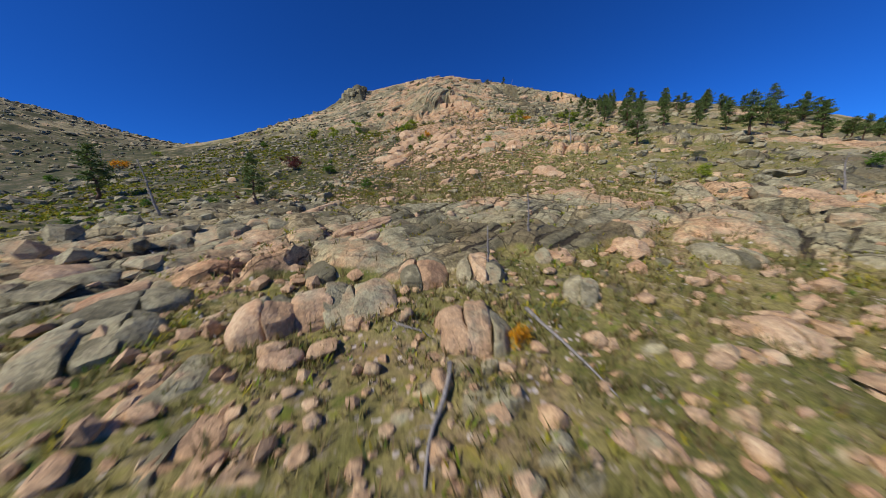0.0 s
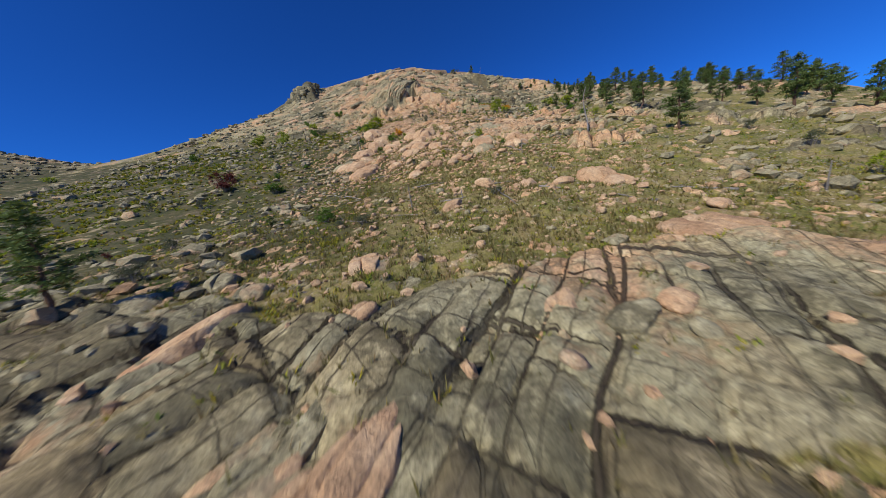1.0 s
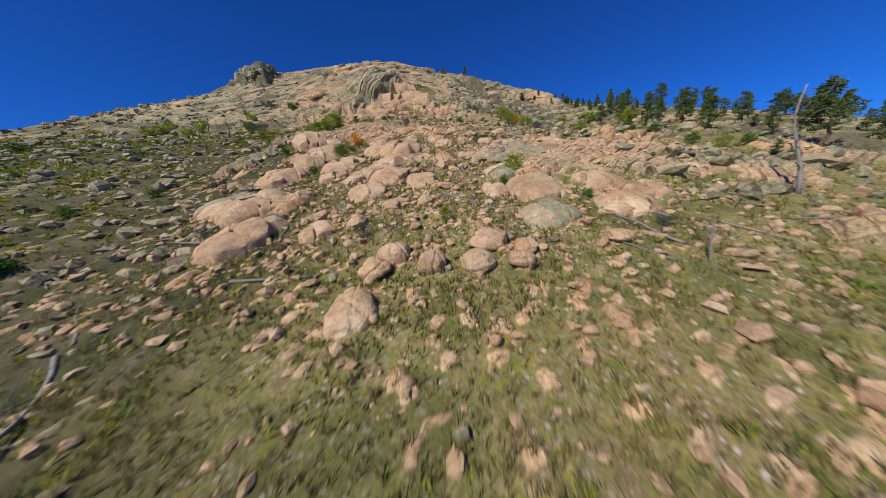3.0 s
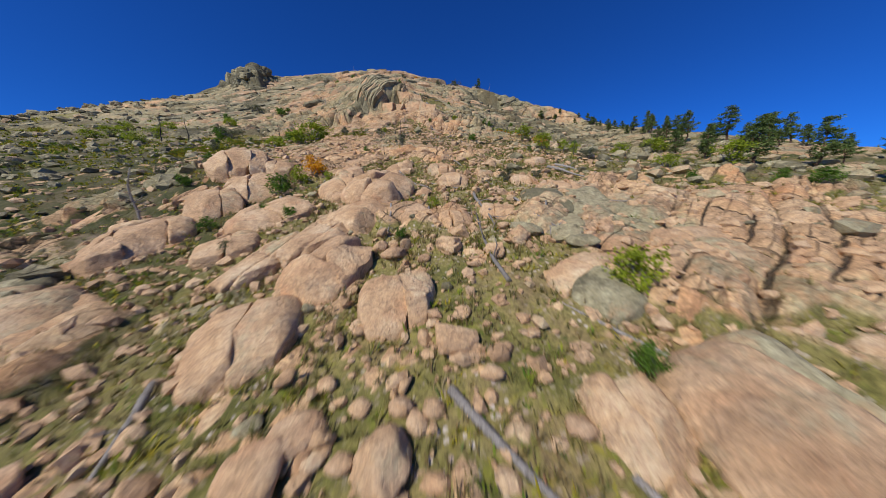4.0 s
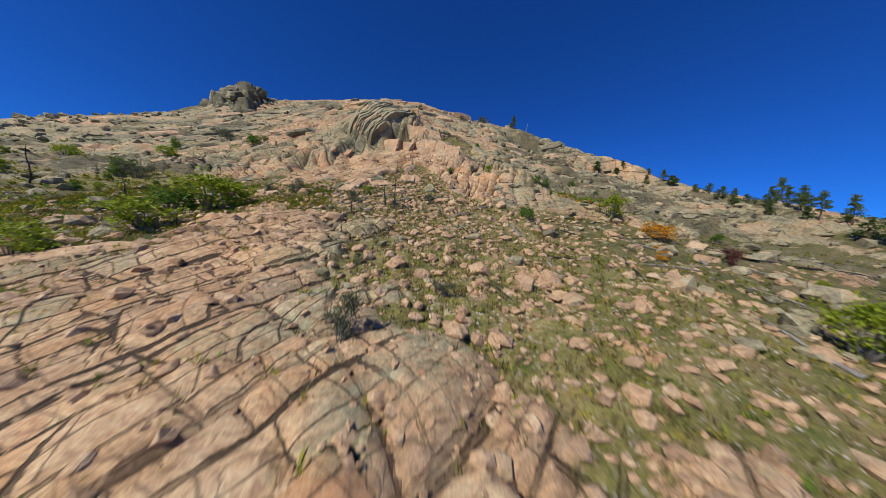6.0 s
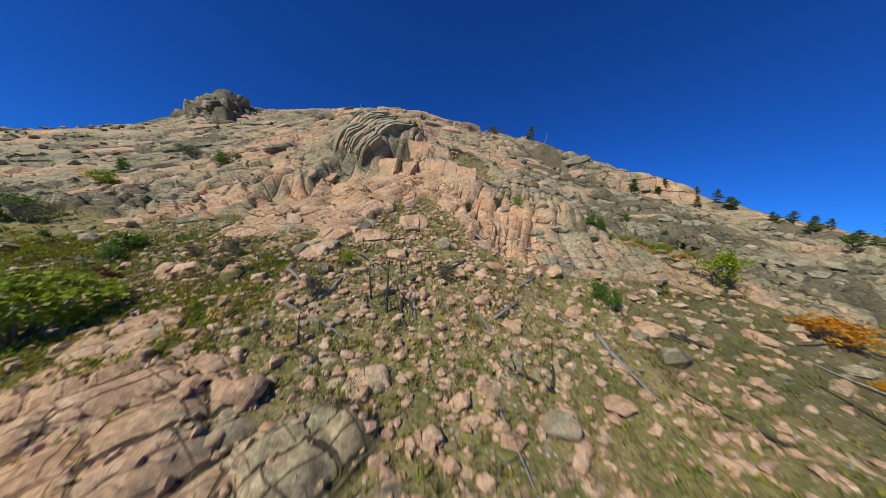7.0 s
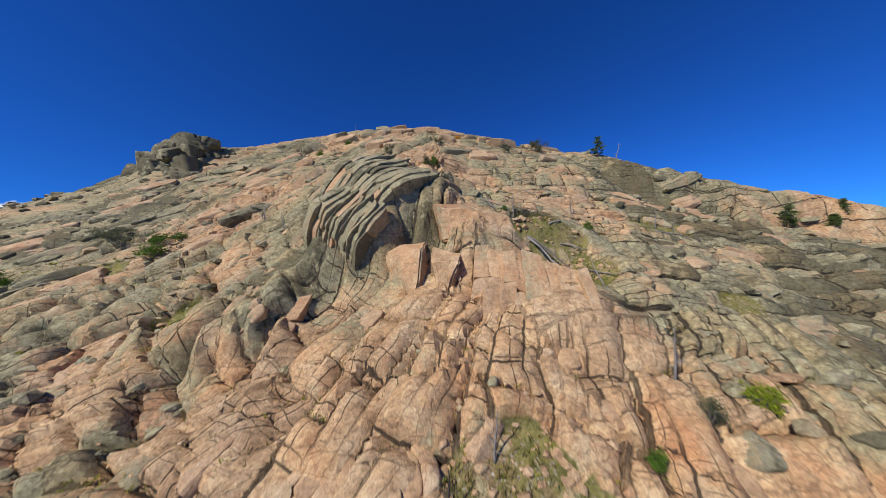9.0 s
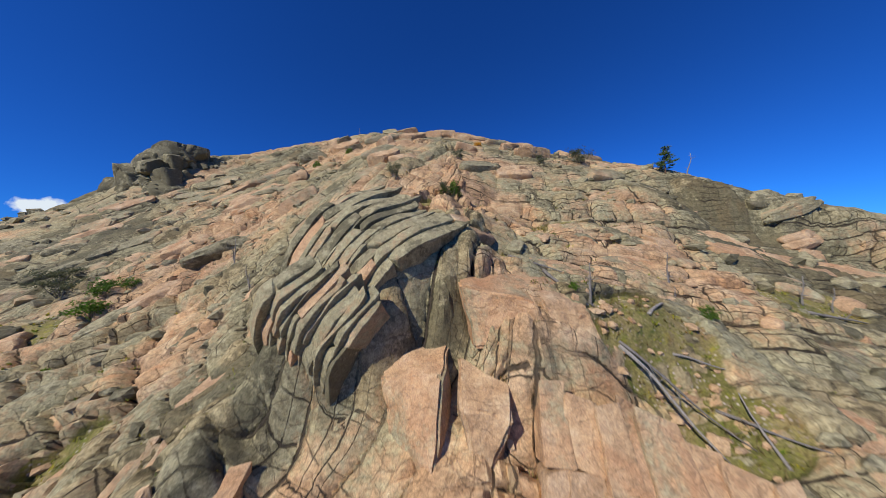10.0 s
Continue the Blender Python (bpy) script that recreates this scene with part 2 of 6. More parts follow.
def land(x, y):
    """The hill with its relief: x, y, z, bareness, joint depth, lichen and the tone of each block."""
    z = shape(x, y)
    z_even = shape(x, y, 0.0)
    dist = np.sqrt(x * x + (y - 80) ** 2)
    h = 1.6
    zx, zy = (shape(x + h, y, 0.4) - shape(x - h, y, 0.4)) / (2 * h), (shape(x, y + h, 0.4) - shape(x, y - h, 0.4)) / (2 * h)
    zx, zy = np.clip(zx, -1.1, 1.1), np.clip(zy, -1.1, 1.3)
    size = np.sqrt(1 + zx * zx + zy * zy)
    b = bareness(x, y) * (1 - smooth(260, 500, dist)) + 0.8 * smooth(0.05, 0.5, fbm(x / 22.0, y / 12.0, 4, 119)) * smooth(-170, -200, x) * (1 - smooth(480, 600, dist))
    steep = smooth(112, 138, y)
    # coordinates along the slope, warped so that the joints wander
    sy = 0.8 * y + 0.6 * z_even
    wx, wy = x + 0.5 * fbm(x / 8, sy / 8, 2, 41), sy + 0.5 * fbm(x / 8, sy / 8, 2, 43)
    # stretches of hill some twenty metres wide, each with a bearing of its own
    _, turn, _, _ = blocks((x + 3 * vnoise(x / 9, sy / 9, 44)) / 24 + 0.3, (sy + 3 * vnoise(x / 9, sy / 9, 45)) / 20, 48)
    a = radians(54) + radians(44) * (turn - 0.5)
    a = np.where(bump(x, y, -6, 93, 10, 9) > 0.4, radians(50), np.where((y > 131) & (x > 8), radians(-12), np.where((y > 115) & (x > 8), radians(72), a)))
    calm = np.clip(0.88 * bump(x, y, -5, 94, 11, 10) + 0.6 * bump(x, y, 1, 10.5, 5, 3.5) + 0.6 * bump(x, y, 15, 66, 5, 5) + 0.2 * bump(x, y, -4, 18, 14, 8) + 0.7 * bump(x, y, 27, 115, 8, 8), 0, 0.88)
    open1 = smooth(-0.5, 0.3, fbm(x / 15, sy / 15, 2, 53))
    open2 = np.maximum(smooth(-0.35, 0.3, fbm(x / 6, sy / 6, 2, 57)), bump(x, y, -5, 94, 10, 9))
    open3 = smooth(-0.1, 0.5, fbm(x / 4, sy / 4, 2, 59))
    rough = 0.75 + 0.6 * fbm(x / 19, sy / 19, 2, 73) - 0.25 * bump(x, y, 2, 20, 13, 7) - 0.3 * bump(x, y, -5, 95, 8, 7)
    rough = np.clip(rough, 0.22, 1.3)

    # far from the way only the larger blocks are modelled
    k = 1 + 0.75 * smooth(95, 135, y)
    xc = 5 + (x - 5) / k
    gap = np.maximum(k * (0.18 + 0.034 * np.maximum(np.maximum(-16 - xc, xc - 26), 0)), np.where(y > 205, 0.4 + 0.05 * (y - 205), np.where(y > 152, 0.36, 0.18 + 0.05 * np.maximum(2 - y, 0))))
    low_ok, mid_ok, big_ok = 1 - smooth(0.35, 0.55, gap), 1 - smooth(0.65, 1.2, gap), 1 - smooth(1.6, 3.0, gap)

    def jointed(u, v, lean1, lean2, long1, long2, wide2):
        """Blocks of three sizes, each tilted by chance and by the given leans."""
        d1, t1, ox1, oy1, q1, p1 = bricks(u, v, long1, 3.3, 3)
        d2, t2, ox2, oy2, q2, p2 = bricks(u + 0.4 * vnoise(u / 2, v / 2, 4), v, long2, wide2, 11)
        d3, t3, ox3, oy3 = blocks(u / 0.9 + 7, v / 0.6, 23)
        g1, g2, g3 = np.exp(-d1 / 0.16), np.exp(-d2 / 0.10), np.exp(-d3 / 0.13)
        big = 0.7 * (t1 - 0.5) + 0.7 * (t1 * 7 % 1 - 0.5) * ox1 + (0.7 * (t1 * 13 % 1 - 0.6) + lean1) * oy1 + 0.42 * smooth(0, 1.1, d1) - (0.25 + 0.4 * open1) * (0.45 + 0.55 * smooth(28, 40, y)) * g1
        mid = 0.26 * (t2 - 0.5) + 0.3 * (t2 * 7 % 1 - 0.5) * ox2 + (0.3 * (t2 * 13 % 1 - 0.6) + lean2) * oy2 + 0.18 * smooth(0, 0.5, d2) - 0.28 * g2
        low = 0.12 * (t3 - 0.5) + 0.25 * (t3 * 7 % 1 - 0.5) * ox3 + 0.25 * (t3 * 13 % 1 - 0.5) * oy3 - 0.12 * g3
        out = big * rough * big_ok + mid * mid_ok * (0.35 + 0.75 * open2) * (0.5 + 0.5 * rough) + low * low_ok * open3 * 0.9
        return out, np.maximum(g1 * (0.5 + 0.5 * open1), g2 * (0.25 + 0.75 * open2)), g3, d3, t3, t1, t2, np.stack([q1, p1, q2, p2])

    relief, joint, g3, d3, t3, t1, t2, lay = jointed(wx * np.cos(a) + wy * np.sin(a), -wx * np.sin(a) + wy * np.cos(a), 0.0, 0.12, 5.5, 2.6, 1.5)
    relief = relief * (1 - np.maximum(calm, 0.4 * smooth(8, 12, x) * smooth(128, 133, y)))
    # on the upper cliffs the joints run in long ribs up to the right
    a2 = np.radians(np.clip(58 + 0.9 * x, 34, 66)) + 0.12 * vnoise(x / 9, sy / 9, 46)
    rx, ry = x + 0.5 * fbm(x / 5, sy / 5, 2, 47), sy - 144 + 0.5 * fbm(x / 5, sy / 5, 2, 49)
    ribbed = smooth(112, 120, y) * (1 - smooth(8, 11, x + 0.25 * (y - 138))) * (1 - smooth(168, 175, y))
    ribs, cleft, _, _, _, t1b, t2b, lay2 = jointed(rx * np.cos(a2) + ry * np.sin(a2), -rx * np.sin(a2) + ry * np.cos(a2), 0.55, 0.26, 5.0, 3.0, 1.6)
    relief, joint, t1 = relief + ribbed * (ribs - relief), joint + ribbed * (cleft - joint), np.where(ribbed > 0.5, t1b, t1)
    t2, lay = np.where(ribbed > 0.5, t2b, t2), np.where(ribbed > 0.5, lay2, lay)
    # calmer on the faces of the steps
    relief = relief * (1 - 0.8 * np.clip(np.abs(z - z_even) / 2.0, 0, 1) * bump(x, y, 2, 139.2, 14, 3.0, 12)) * (1 - 0.5 * bump(x, y, -1.5, 142, 6, 3.5, 15))
    relief = (relief + 0.05 * fbm(x / 0.9, sy / 0.9, 4, 61) + 0.22 * fbm(x / 4.5, sy / 4.5, 2, 63)) * (1 + 0.35 * steep) * (1 - 0.35 * smooth(148, 158, y))
    # turf with half-buried stones
    stony = smooth(-0.1, 0.5, fbm(x / 5, y / 5, 3, 83) + 0.35)
    stone = smooth(0.08, 0.26, d3) * (t3 > 0.72) * stony
    turf = 0.14 * fbm(x / 2.2, y / 2.2, 4, 67) + 0.05 * fbm(x / 0.5, y / 0.5, 2, 68) + 0.12 * stone * (0.5 + t3)
    rise = b * (relief + 0.35) + (1 - b) * turf
    bare = np.clip(b * (1 - 0.9 * 0.6 * np.maximum(joint, 0.4 * g3 * open3) * (1 - steep * 0.2)) + (1 - b) * stone * 0.9, 0, 1)
    lichen = 0.55 * bump(x, y, -8, 22, 16, 8) + 0.35 * bump(x, y, 14, 62, 6, 8) + 0.4 * bump(x, y, 40, 125, 22, 14) + 0.3 * bump(x, y, 0, 143, 7, 4)
    lichen = lichen + 0.4 * bump(x, y, 36, 140, 18, 12) + (0.45 * smooth(-14, -40, x) * (1 - 0.5 * smooth(104, 116, y)) + 0.5 * smooth(-32, -60, x)) * (1 - 0.4 * smooth(132, 146, y)) + 0.35 * smooth(22, 45, x) + 0.7 * bump(x, y, -3, 142, 8, 4.5)
    lichen = lichen + 0.3 * (1 - smooth(20, 28, y)) + 0.16 * smooth(108, 122, y) - 0.4 * smooth(40, 50, y) * (1 - smooth(88, 96, y)) * (1 - smooth(10, 16, np.abs(x - 1))) + 0.35 * bump(x, y, -7, 99, 8, 4) - 0.02 + 0.5 * (t1 - 0.5) + 0.75 * fbm(x / 18, y / 18, 3, 71) - 0.25 * bump(x, y, 6, 132, 14, 8) - 0.5 * bump(x, y, 22, 125, 9, 8) - 0.7 * bump(x, y, -5, 120, 9, 7) - 0.25 * bump(x, y, 24, 114, 7, 6)
    smoother = 1 - 0.7 * bump(x, y, 28, 115, 8, 8)
    return x - rise * zx / size, y - rise * zy / size, z + rise / size, bare, joint * b, lichen, 0.5 * t1 + 0.5 * t2, lay, b * big_ok * (0.35 + 0.65 * open1) * smoother, b * mid_ok * (0.15 + 0.85 * open2) * smoother


def height(x, y):
    return float(land(np.array([float(x)]), np.array([float(y)]))[2][0])


def heights(x, y):
    return land(np.asarray(x, float), np.asarray(y, float))[2]


def graded(lo, hi, fine, step, reach):
    """Places along an axis: even steps between lo and hi, growing outwards as far as reach."""
    mid = np.arange(lo, hi + fine, fine)
    out, d, gap = [], 0.0, fine
    while d < reach:
        gap = min(gap * step, 160.0)
        d += gap
        out.append(d)
    out = np.array(out)
    return np.concatenate([(lo - out)[::-1], mid, mid[-1] + out])


xs = graded(-16.0, 26.0, 0.18, 1.034, 2600.0)
ys = graded(2.0, 152.0, 0.19, 1.05, 2600.0)
ys = np.concatenate([ys[ys < 134.5], np.arange(134.5, 142.0, 0.08), ys[(ys >= 142.0) & (ys < 152)], np.arange(152.0, 205.0, 0.4), ys[ys > 152] + 53.0])
gx, gy = np.meshgrid(xs, ys)
gx = 5 + (gx - 5) * (1 + 0.75 * smooth(95, 135, gy))
px, py, pz, bare, joint, lichen, tone, lay, wide_joint, fine_joint = land(gx, gy)
nx, ny = len(xs), len(ys)
ground_mesh = bpy.data.meshes.new("ground")
ground_mesh.vertices.add(nx * ny)
ground_mesh.vertices.foreach_set("co", np.stack([px, py, pz], -1).astype(np.float32).ravel())
q = (np.arange(ny - 1)[:, None] * nx + np.arange(nx - 1)[None, :]).ravel()
quads = np.stack([q, q + 1, q + nx + 1, q + nx], -1).astype(np.int32)
ground_mesh.loops.add(quads.size)
ground_mesh.loops.foreach_set("vertex_index", quads.ravel())
ground_mesh.polygons.add(len(quads))
ground_mesh.polygons.foreach_set("loop_start", np.arange(0, quads.size, 4, dtype=np.int32))
ground_mesh.polygons.foreach_set("use_smooth", np.ones(len(quads), dtype=bool))
ground_mesh.update(calc_edges=True)
scrub = smooth(-30, -62, gx) * (1 - smooth(118, 150, gy + 0.25 * (gx + 60))) + smooth(-150, -190, gx)
scrub = np.maximum(scrub, 0.9 * smooth(-1, -12, gx + 3 * vnoise(gx / 6, gy / 6, 121)) * smooth(24, 29, gy) * (1 - smooth(114, 126, gy)))
scrub = np.maximum(scrub, bump(gx, gy, -18, 119, 13, 10))
scrub = np.maximum(scrub, 0.6 * smooth(16, 30, gx + 4 * vnoise(gx / 7, gy / 7, 123)) * smooth(62, 76, gy) * (1 - smooth(112, 128, gy)))
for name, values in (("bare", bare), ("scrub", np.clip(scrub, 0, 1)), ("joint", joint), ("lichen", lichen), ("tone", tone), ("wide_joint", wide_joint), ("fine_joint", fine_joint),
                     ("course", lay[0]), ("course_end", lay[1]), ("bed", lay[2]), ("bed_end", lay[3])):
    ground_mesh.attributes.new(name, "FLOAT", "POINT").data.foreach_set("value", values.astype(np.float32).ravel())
ground_mesh.set_sharp_from_angle(angle=radians(34))

# ---- materials ----
def material(name, rough=0.85):
    m = bpy.data.materials.new(name)
    m.use_nodes = True
    n, l = m.node_tree.nodes, m.node_tree.links
    s = n["Principled BSDF"]
    s.inputs["Roughness"].default_value = rough
    s.inputs["Specular IOR Level"].default_value = 0.25
    return m, n, l, s


def texture(n, l, scale, detail=5.0, rough=0.6, coords=None, kind="ShaderNodeTexNoise", distortion=0.0):
    t = n.new(kind)
    t.inputs["Scale"].default_value = scale
    if kind == "ShaderNodeTexNoise":
        t.inputs["Detail"].default_value, t.inputs["Roughness"].default_value = detail, rough
        t.inputs["Distortion"].default_value = distortion
    if coords is not None:
        l.new(coords, t.inputs["Vector"])
    return t


def ramp(n, l, source, *stops):
    r = n.new("ShaderNodeValToRGB")
    e = r.color_ramp.elements
    while len(e) < len(stops):
        e.new(0.5)
    for el, (at, c) in zip(e, stops):
        el.position = at
        el.color = (*c, 1) if not isinstance(c, (int, float)) else (c, c, c, 1)
    l.new(source, r.inputs["Fac"])
    return r.outputs["Color"]


def mix(n, l, fac, a, b, blend="MIX"):
    m = n.new("ShaderNodeMix")
    m.data_type, m.blend_type = "RGBA", blend
    for socket, value in ((m.inputs["Factor"], fac), (m.inputs["A"], a), (m.inputs["B"], b)):
        if isinstance(value, (int, float)):
            socket.default_value = value
        elif isinstance(value, tuple):
            socket.default_value = (*value, 1)
        else:
            l.new(value, socket)
    return m.outputs["Result"]


def maths(n, l, op, a, b):
    m = n.new("ShaderNodeMath")
    m.operation = op
    for socket, value in ((m.inputs[0], a), (m.inputs[1], b)):
        if isinstance(value, (int, float)):
            socket.default_value = value
        else:
            l.new(value, socket)
    return m.outputs[0]


def relief(n, l, s, *layers):
    last = None
    for source, strength, distance in layers:
        b = n.new("ShaderNodeBump")
        b.inputs["Strength"].default_value, b.inputs["Distance"].default_value = strength, distance
        l.new(source, b.inputs["Height"])
        if last:
            l.new(last, b.inputs["Normal"])
        last = b.outputs["Normal"]
    l.new(last, s.inputs["Normal"])


def granite(n, l, pos, grey=0.0, blotch=0.58, warm=0.0, split=0.55):
    """Colour of pink granite with grey-green lichen, rusty stains and fine grain."""
    patch = texture(n, l, 0.11, 6, 0.62, pos, distortion=0.6)
    tan = ramp(n, l, texture(n, l, 0.5, 6, 0.65, pos).outputs["Fac"], (0.25, (0.34, 0.205, 0.112)), (0.48, (0.50, 0.333, 0.188)), (0.72, (0.63, 0.475, 0.305)))
    rust = ramp(n, l, texture(n, l, 0.33, 5, 0.6, pos, distortion=1.0).outputs["Fac"], (0.56, 0.0), (0.72, 1.0))
    c = mix(n, l, maths(n, l, "MULTIPLY", rust, 0.45), tan, (0.46, 0.20, 0.09))
    if warm:
        c = mix(n, l, maths(n, l, "MULTIPLY", ramp(n, l, texture(n, l, 0.45, 4, 0.6, pos).outputs["Fac"], (0.35, 0.3), (0.6, 1.0)), warm), c, (0.50, 0.25, 0.12))
    lich_where = maths(n, l, "ADD", patch.outputs["Fac"], grey)
    warp = n.new("ShaderNodeVectorMath")
    warp.operation = "MULTIPLY_ADD"
    warp.inputs[1].default_value = (0.9, 0.9, 0.9)
    l.new(texture(n, l, 0.8, 3, 0.6, pos).outputs["Color"], warp.inputs[0])
    l.new(pos, warp.inputs[2])
    lich_fine = texture(n, l, 2.3, 7, 0.7, pos)
    where = ramp(n, l, maths(n, l, "ADD", lich_where, maths(n, l, "MULTIPLY", lich_fine.outputs["Fac"], 0.35)), (0.66, 0.0), (0.80, 1.0))
    lich = ramp(n, l, lich_fine.outputs["Fac"], (0.3, (0.16, 0.158, 0.092)), (0.52, (0.295, 0.288, 0.175)), (0.75, (0.465, 0.462, 0.30)))
    c = mix(n, l, maths(n, l, "MULTIPLY", where, 0.85), c, lich)
    old = ramp(n, l, maths(n, l, "ADD", lich_where, maths(n, l, "MULTIPLY", texture(n, l, 1.1, 7, 0.75, pos).outputs["Fac"], 0.5)), (0.95, 0.0), (1.12, 1.0))
    c = mix(n, l, maths(n, l, "MULTIPLY", old, 0.8), c, (0.115, 0.105, 0.062))
    # water streaks down the faces
    m = n.new("ShaderNodeMapping")
    m.inputs["Scale"].default_value = (1.0, 1.0, 0.16)
    l.new(pos, m.inputs["Vector"])
    streak = ramp(n, l, texture(n, l, 0.9, 5, 0.6, m.outputs["Vector"]).outputs["Fac"], (0.58, 0.0), (0.74, 1.0))
    c = mix(n, l, maths(n, l, "MULTIPLY", streak, 0.26), c, (0.17, 0.14, 0.12))
    grain = texture(n, l, 14.0, 6, 0.8, pos)
    c = mix(n, l, 0.34, c, ramp(n, l, grain.outputs["Fac"], (0.39, (0.18, 0.18, 0.18)), (0.61, (0.82, 0.82, 0.82))), "OVERLAY")
    blot = texture(n, l, 3.7, 6, 0.75, pos, distortion=0.8)
    c = mix(n, l, blotch, c, ramp(n, l, blot.outputs["Fac"], (0.36, (0.18, 0.18, 0.18)), (0.5, (0.52, 0.52, 0.5)), (0.63, (0.80, 0.79, 0.77))), "OVERLAY")
    # fine cracks in two sizes
    lines = []
    for size, width in ((0.5, 0.02), (1.5, 0.022)):
        mp = n.new("ShaderNodeMapping")
        mp.inputs["Rotation"].default_value = (0.5, 0.2, 0.6)
        mp.inputs["Scale"].default_value = (0.22, 1.0, 0.7)
        l.new(warp.outputs["Vector"], mp.inputs["Vector"])
        v = texture(n, l, size, coords=mp.outputs["Vector"], kind="ShaderNodeTexVoronoi")
        v.feature = "DISTANCE_TO_EDGE"
        lines.append(ramp(n, l, v.outputs["Distance"], (0.0, 0.0), (width, 1.0)))
    some = ramp(n, l, texture(n, l, 0.35, 3, 0.6, pos).outputs["Fac"], (0.42, 0.0), (0.6, 1.0))
    crack = maths(n, l, "MULTIPLY", maths(n, l, "MAXIMUM", lines[0], maths(n, l, "SUBTRACT", 1.0, some)), maths(n, l, "MAXIMUM", lines[1], some))
    c = mix(n, l, maths(n, l, "MULTIPLY", maths(n, l, "SUBTRACT", 1.0, crack), split), c, (0.07, 0.052, 0.035))
    return c, grain, lich_fine, crack


# granite boulders, pink and grey
def granite_material(name, grey, warm=0.0):
    m, n, l, s = material(name, 0.88)
    geo = n.new("ShaderNodeNewGeometry")
    info = n.new("ShaderNodeObjectInfo")
    odd = maths(n, l, "FRACT", maths(n, l, "ADD", info.outputs["Random"], geo.outputs["Random Per Island"]), 0.0)
    shift = n.new("ShaderNodeVectorMath")
    shift.operation = "MULTIPLY_ADD"
    shift.inputs[1].default_value = (37.0, 61.0, 23.0)
    l.new(odd, shift.inputs[0])
    l.new(geo.outputs["Position"], shift.inputs[2])
    c, grain, lf, crack = granite(n, l, shift.outputs["Vector"], grey, 0.34, warm, 0.24)
    c = mix(n, l, 0.3, c, ramp(n, l, odd, (0.0, (0.34, 0.30, 0.28)), (0.5, (0.55, 0.52, 0.49)), (1.0, (0.74, 0.66, 0.60))), "OVERLAY")
    l.new(c, s.inputs["Base Color"])
    relief(n, l, s, (crack, 0.5, 0.06), (texture(n, l, 1.6, 7, 0.65, shift.outputs["Vector"]).outputs["Fac"], 0.7, 0.26), (texture(n, l, 5.0, 5, 0.6, shift.outputs["Vector"]).outputs["Fac"], 0.6, 0.07), (grain.outputs["Fac"], 0.5, 0.03))
    return m


rock_mat = granite_material("pink_granite", -0.11)
grey_rock = granite_material("lichened_granite", 0.17)
orange_rock = granite_material("orange_granite", -0.05, 0.36)
dark_rock = granite_material("dark_lichened_granite", 0.3)

# ground: bare granite, turf and gravel
ground_mat, n, l, s = material("hillside", 0.92)
geo = n.new("ShaderNodeNewGeometry")
pos = geo.outputs["Position"]
is_bare = n.new("ShaderNodeAttribute"); is_bare.attribute_name = "bare"
is_joint = n.new("ShaderNodeAttribute"); is_joint.attribute_name = "joint"
is_lichen = n.new("ShaderNodeAttribute"); is_lichen.attribute_name = "lichen"
rock, grain, lf, crack = granite(n, l, pos, maths(n, l, "MULTIPLY", is_lichen.outputs["Fac"], 0.3))
turf = ramp(n, l, texture(n, l, 0.30, 7, 0.65, pos, distortion=0.5).outputs["Fac"], (0.28, (0.08, 0.085, 0.026)), (0.42, (0.155, 0.145, 0.042)), (0.54, (0.245, 0.205, 0.075)), (0.70, (0.23, 0.16, 0.085)))
blade = texture(n, l, 7.0, 8, 0.85, pos)
turf = mix(n, l, 0.85, turf, ramp(n, l, blade.outputs["Fac"], (0.34, (0.1, 0.1, 0.1)), (0.66, (0.9, 0.9, 0.85))), "OVERLAY")
grit = ramp(n, l, texture(n, l, 3.2, 6, 0.75, pos).outputs["Fac"], (0.56, 0.0), (0.64, 1.0))
turf = mix(n, l, maths(n, l, "MULTIPLY", grit, 0.7), turf, (0.36, 0.28, 0.21))
pebble = texture(n, l, 4.5, coords=pos, kind="ShaderNodeTexVoronoi")
pebble_here = maths(n, l, "MULTIPLY", ramp(n, l, pebble.outputs["Distance"], (0.28, 1.0), (0.36, 0.0)), ramp(n, l, pebble.outputs["Color"], (0.52, 0.0), (0.54, 1.0)))
pebble_here = maths(n, l, "MULTIPLY", pebble_here, ramp(n, l, texture(n, l, 0.25, 4, 0.6, pos).outputs["Fac"], (0.42, 0.1), (0.6, 1.0)))
turf = mix(n, l, pebble_here, turf, ramp(n, l, pebble.outputs["Color"], (0.5, (0.40, 0.28, 0.20)), (0.8, (0.55, 0.48, 0.40))))
weed = ramp(n, l, texture(n, l, 1.3, 6, 0.7, pos, distortion=1.0).outputs["Fac"], (0.54, 0.0), (0.65, 1.0))
turf = mix(n, l, maths(n, l, "MULTIPLY", weed, 0.8), turf, ramp(n, l, texture(n, l, 0.6, 3, 0.5, pos).outputs["Fac"], (0.38, (0.045, 0.085, 0.012)), (0.5, (0.17, 0.20, 0.02)), (0.6, (0.31, 0.26, 0.03)), (0.7, (0.24, 0.11, 0.03))))
soil = ramp(n, l, blade.outputs["Fac"], (0.3, (0.05, 0.045, 0.022)), (0.7, (0.12, 0.095, 0.05)))
edge = maths(n, l, "ADD", is_bare.outputs["Fac"], maths(n, l, "MULTIPLY", texture(n, l, 2.0, 6, 0.7, pos).outputs["Fac"], 0.5))
fac = ramp(n, l, edge, (0.66, 0.0), (0.86, 1.0))
is_tone = n.new("ShaderNodeAttribute"); is_tone.attribute_name = "tone"
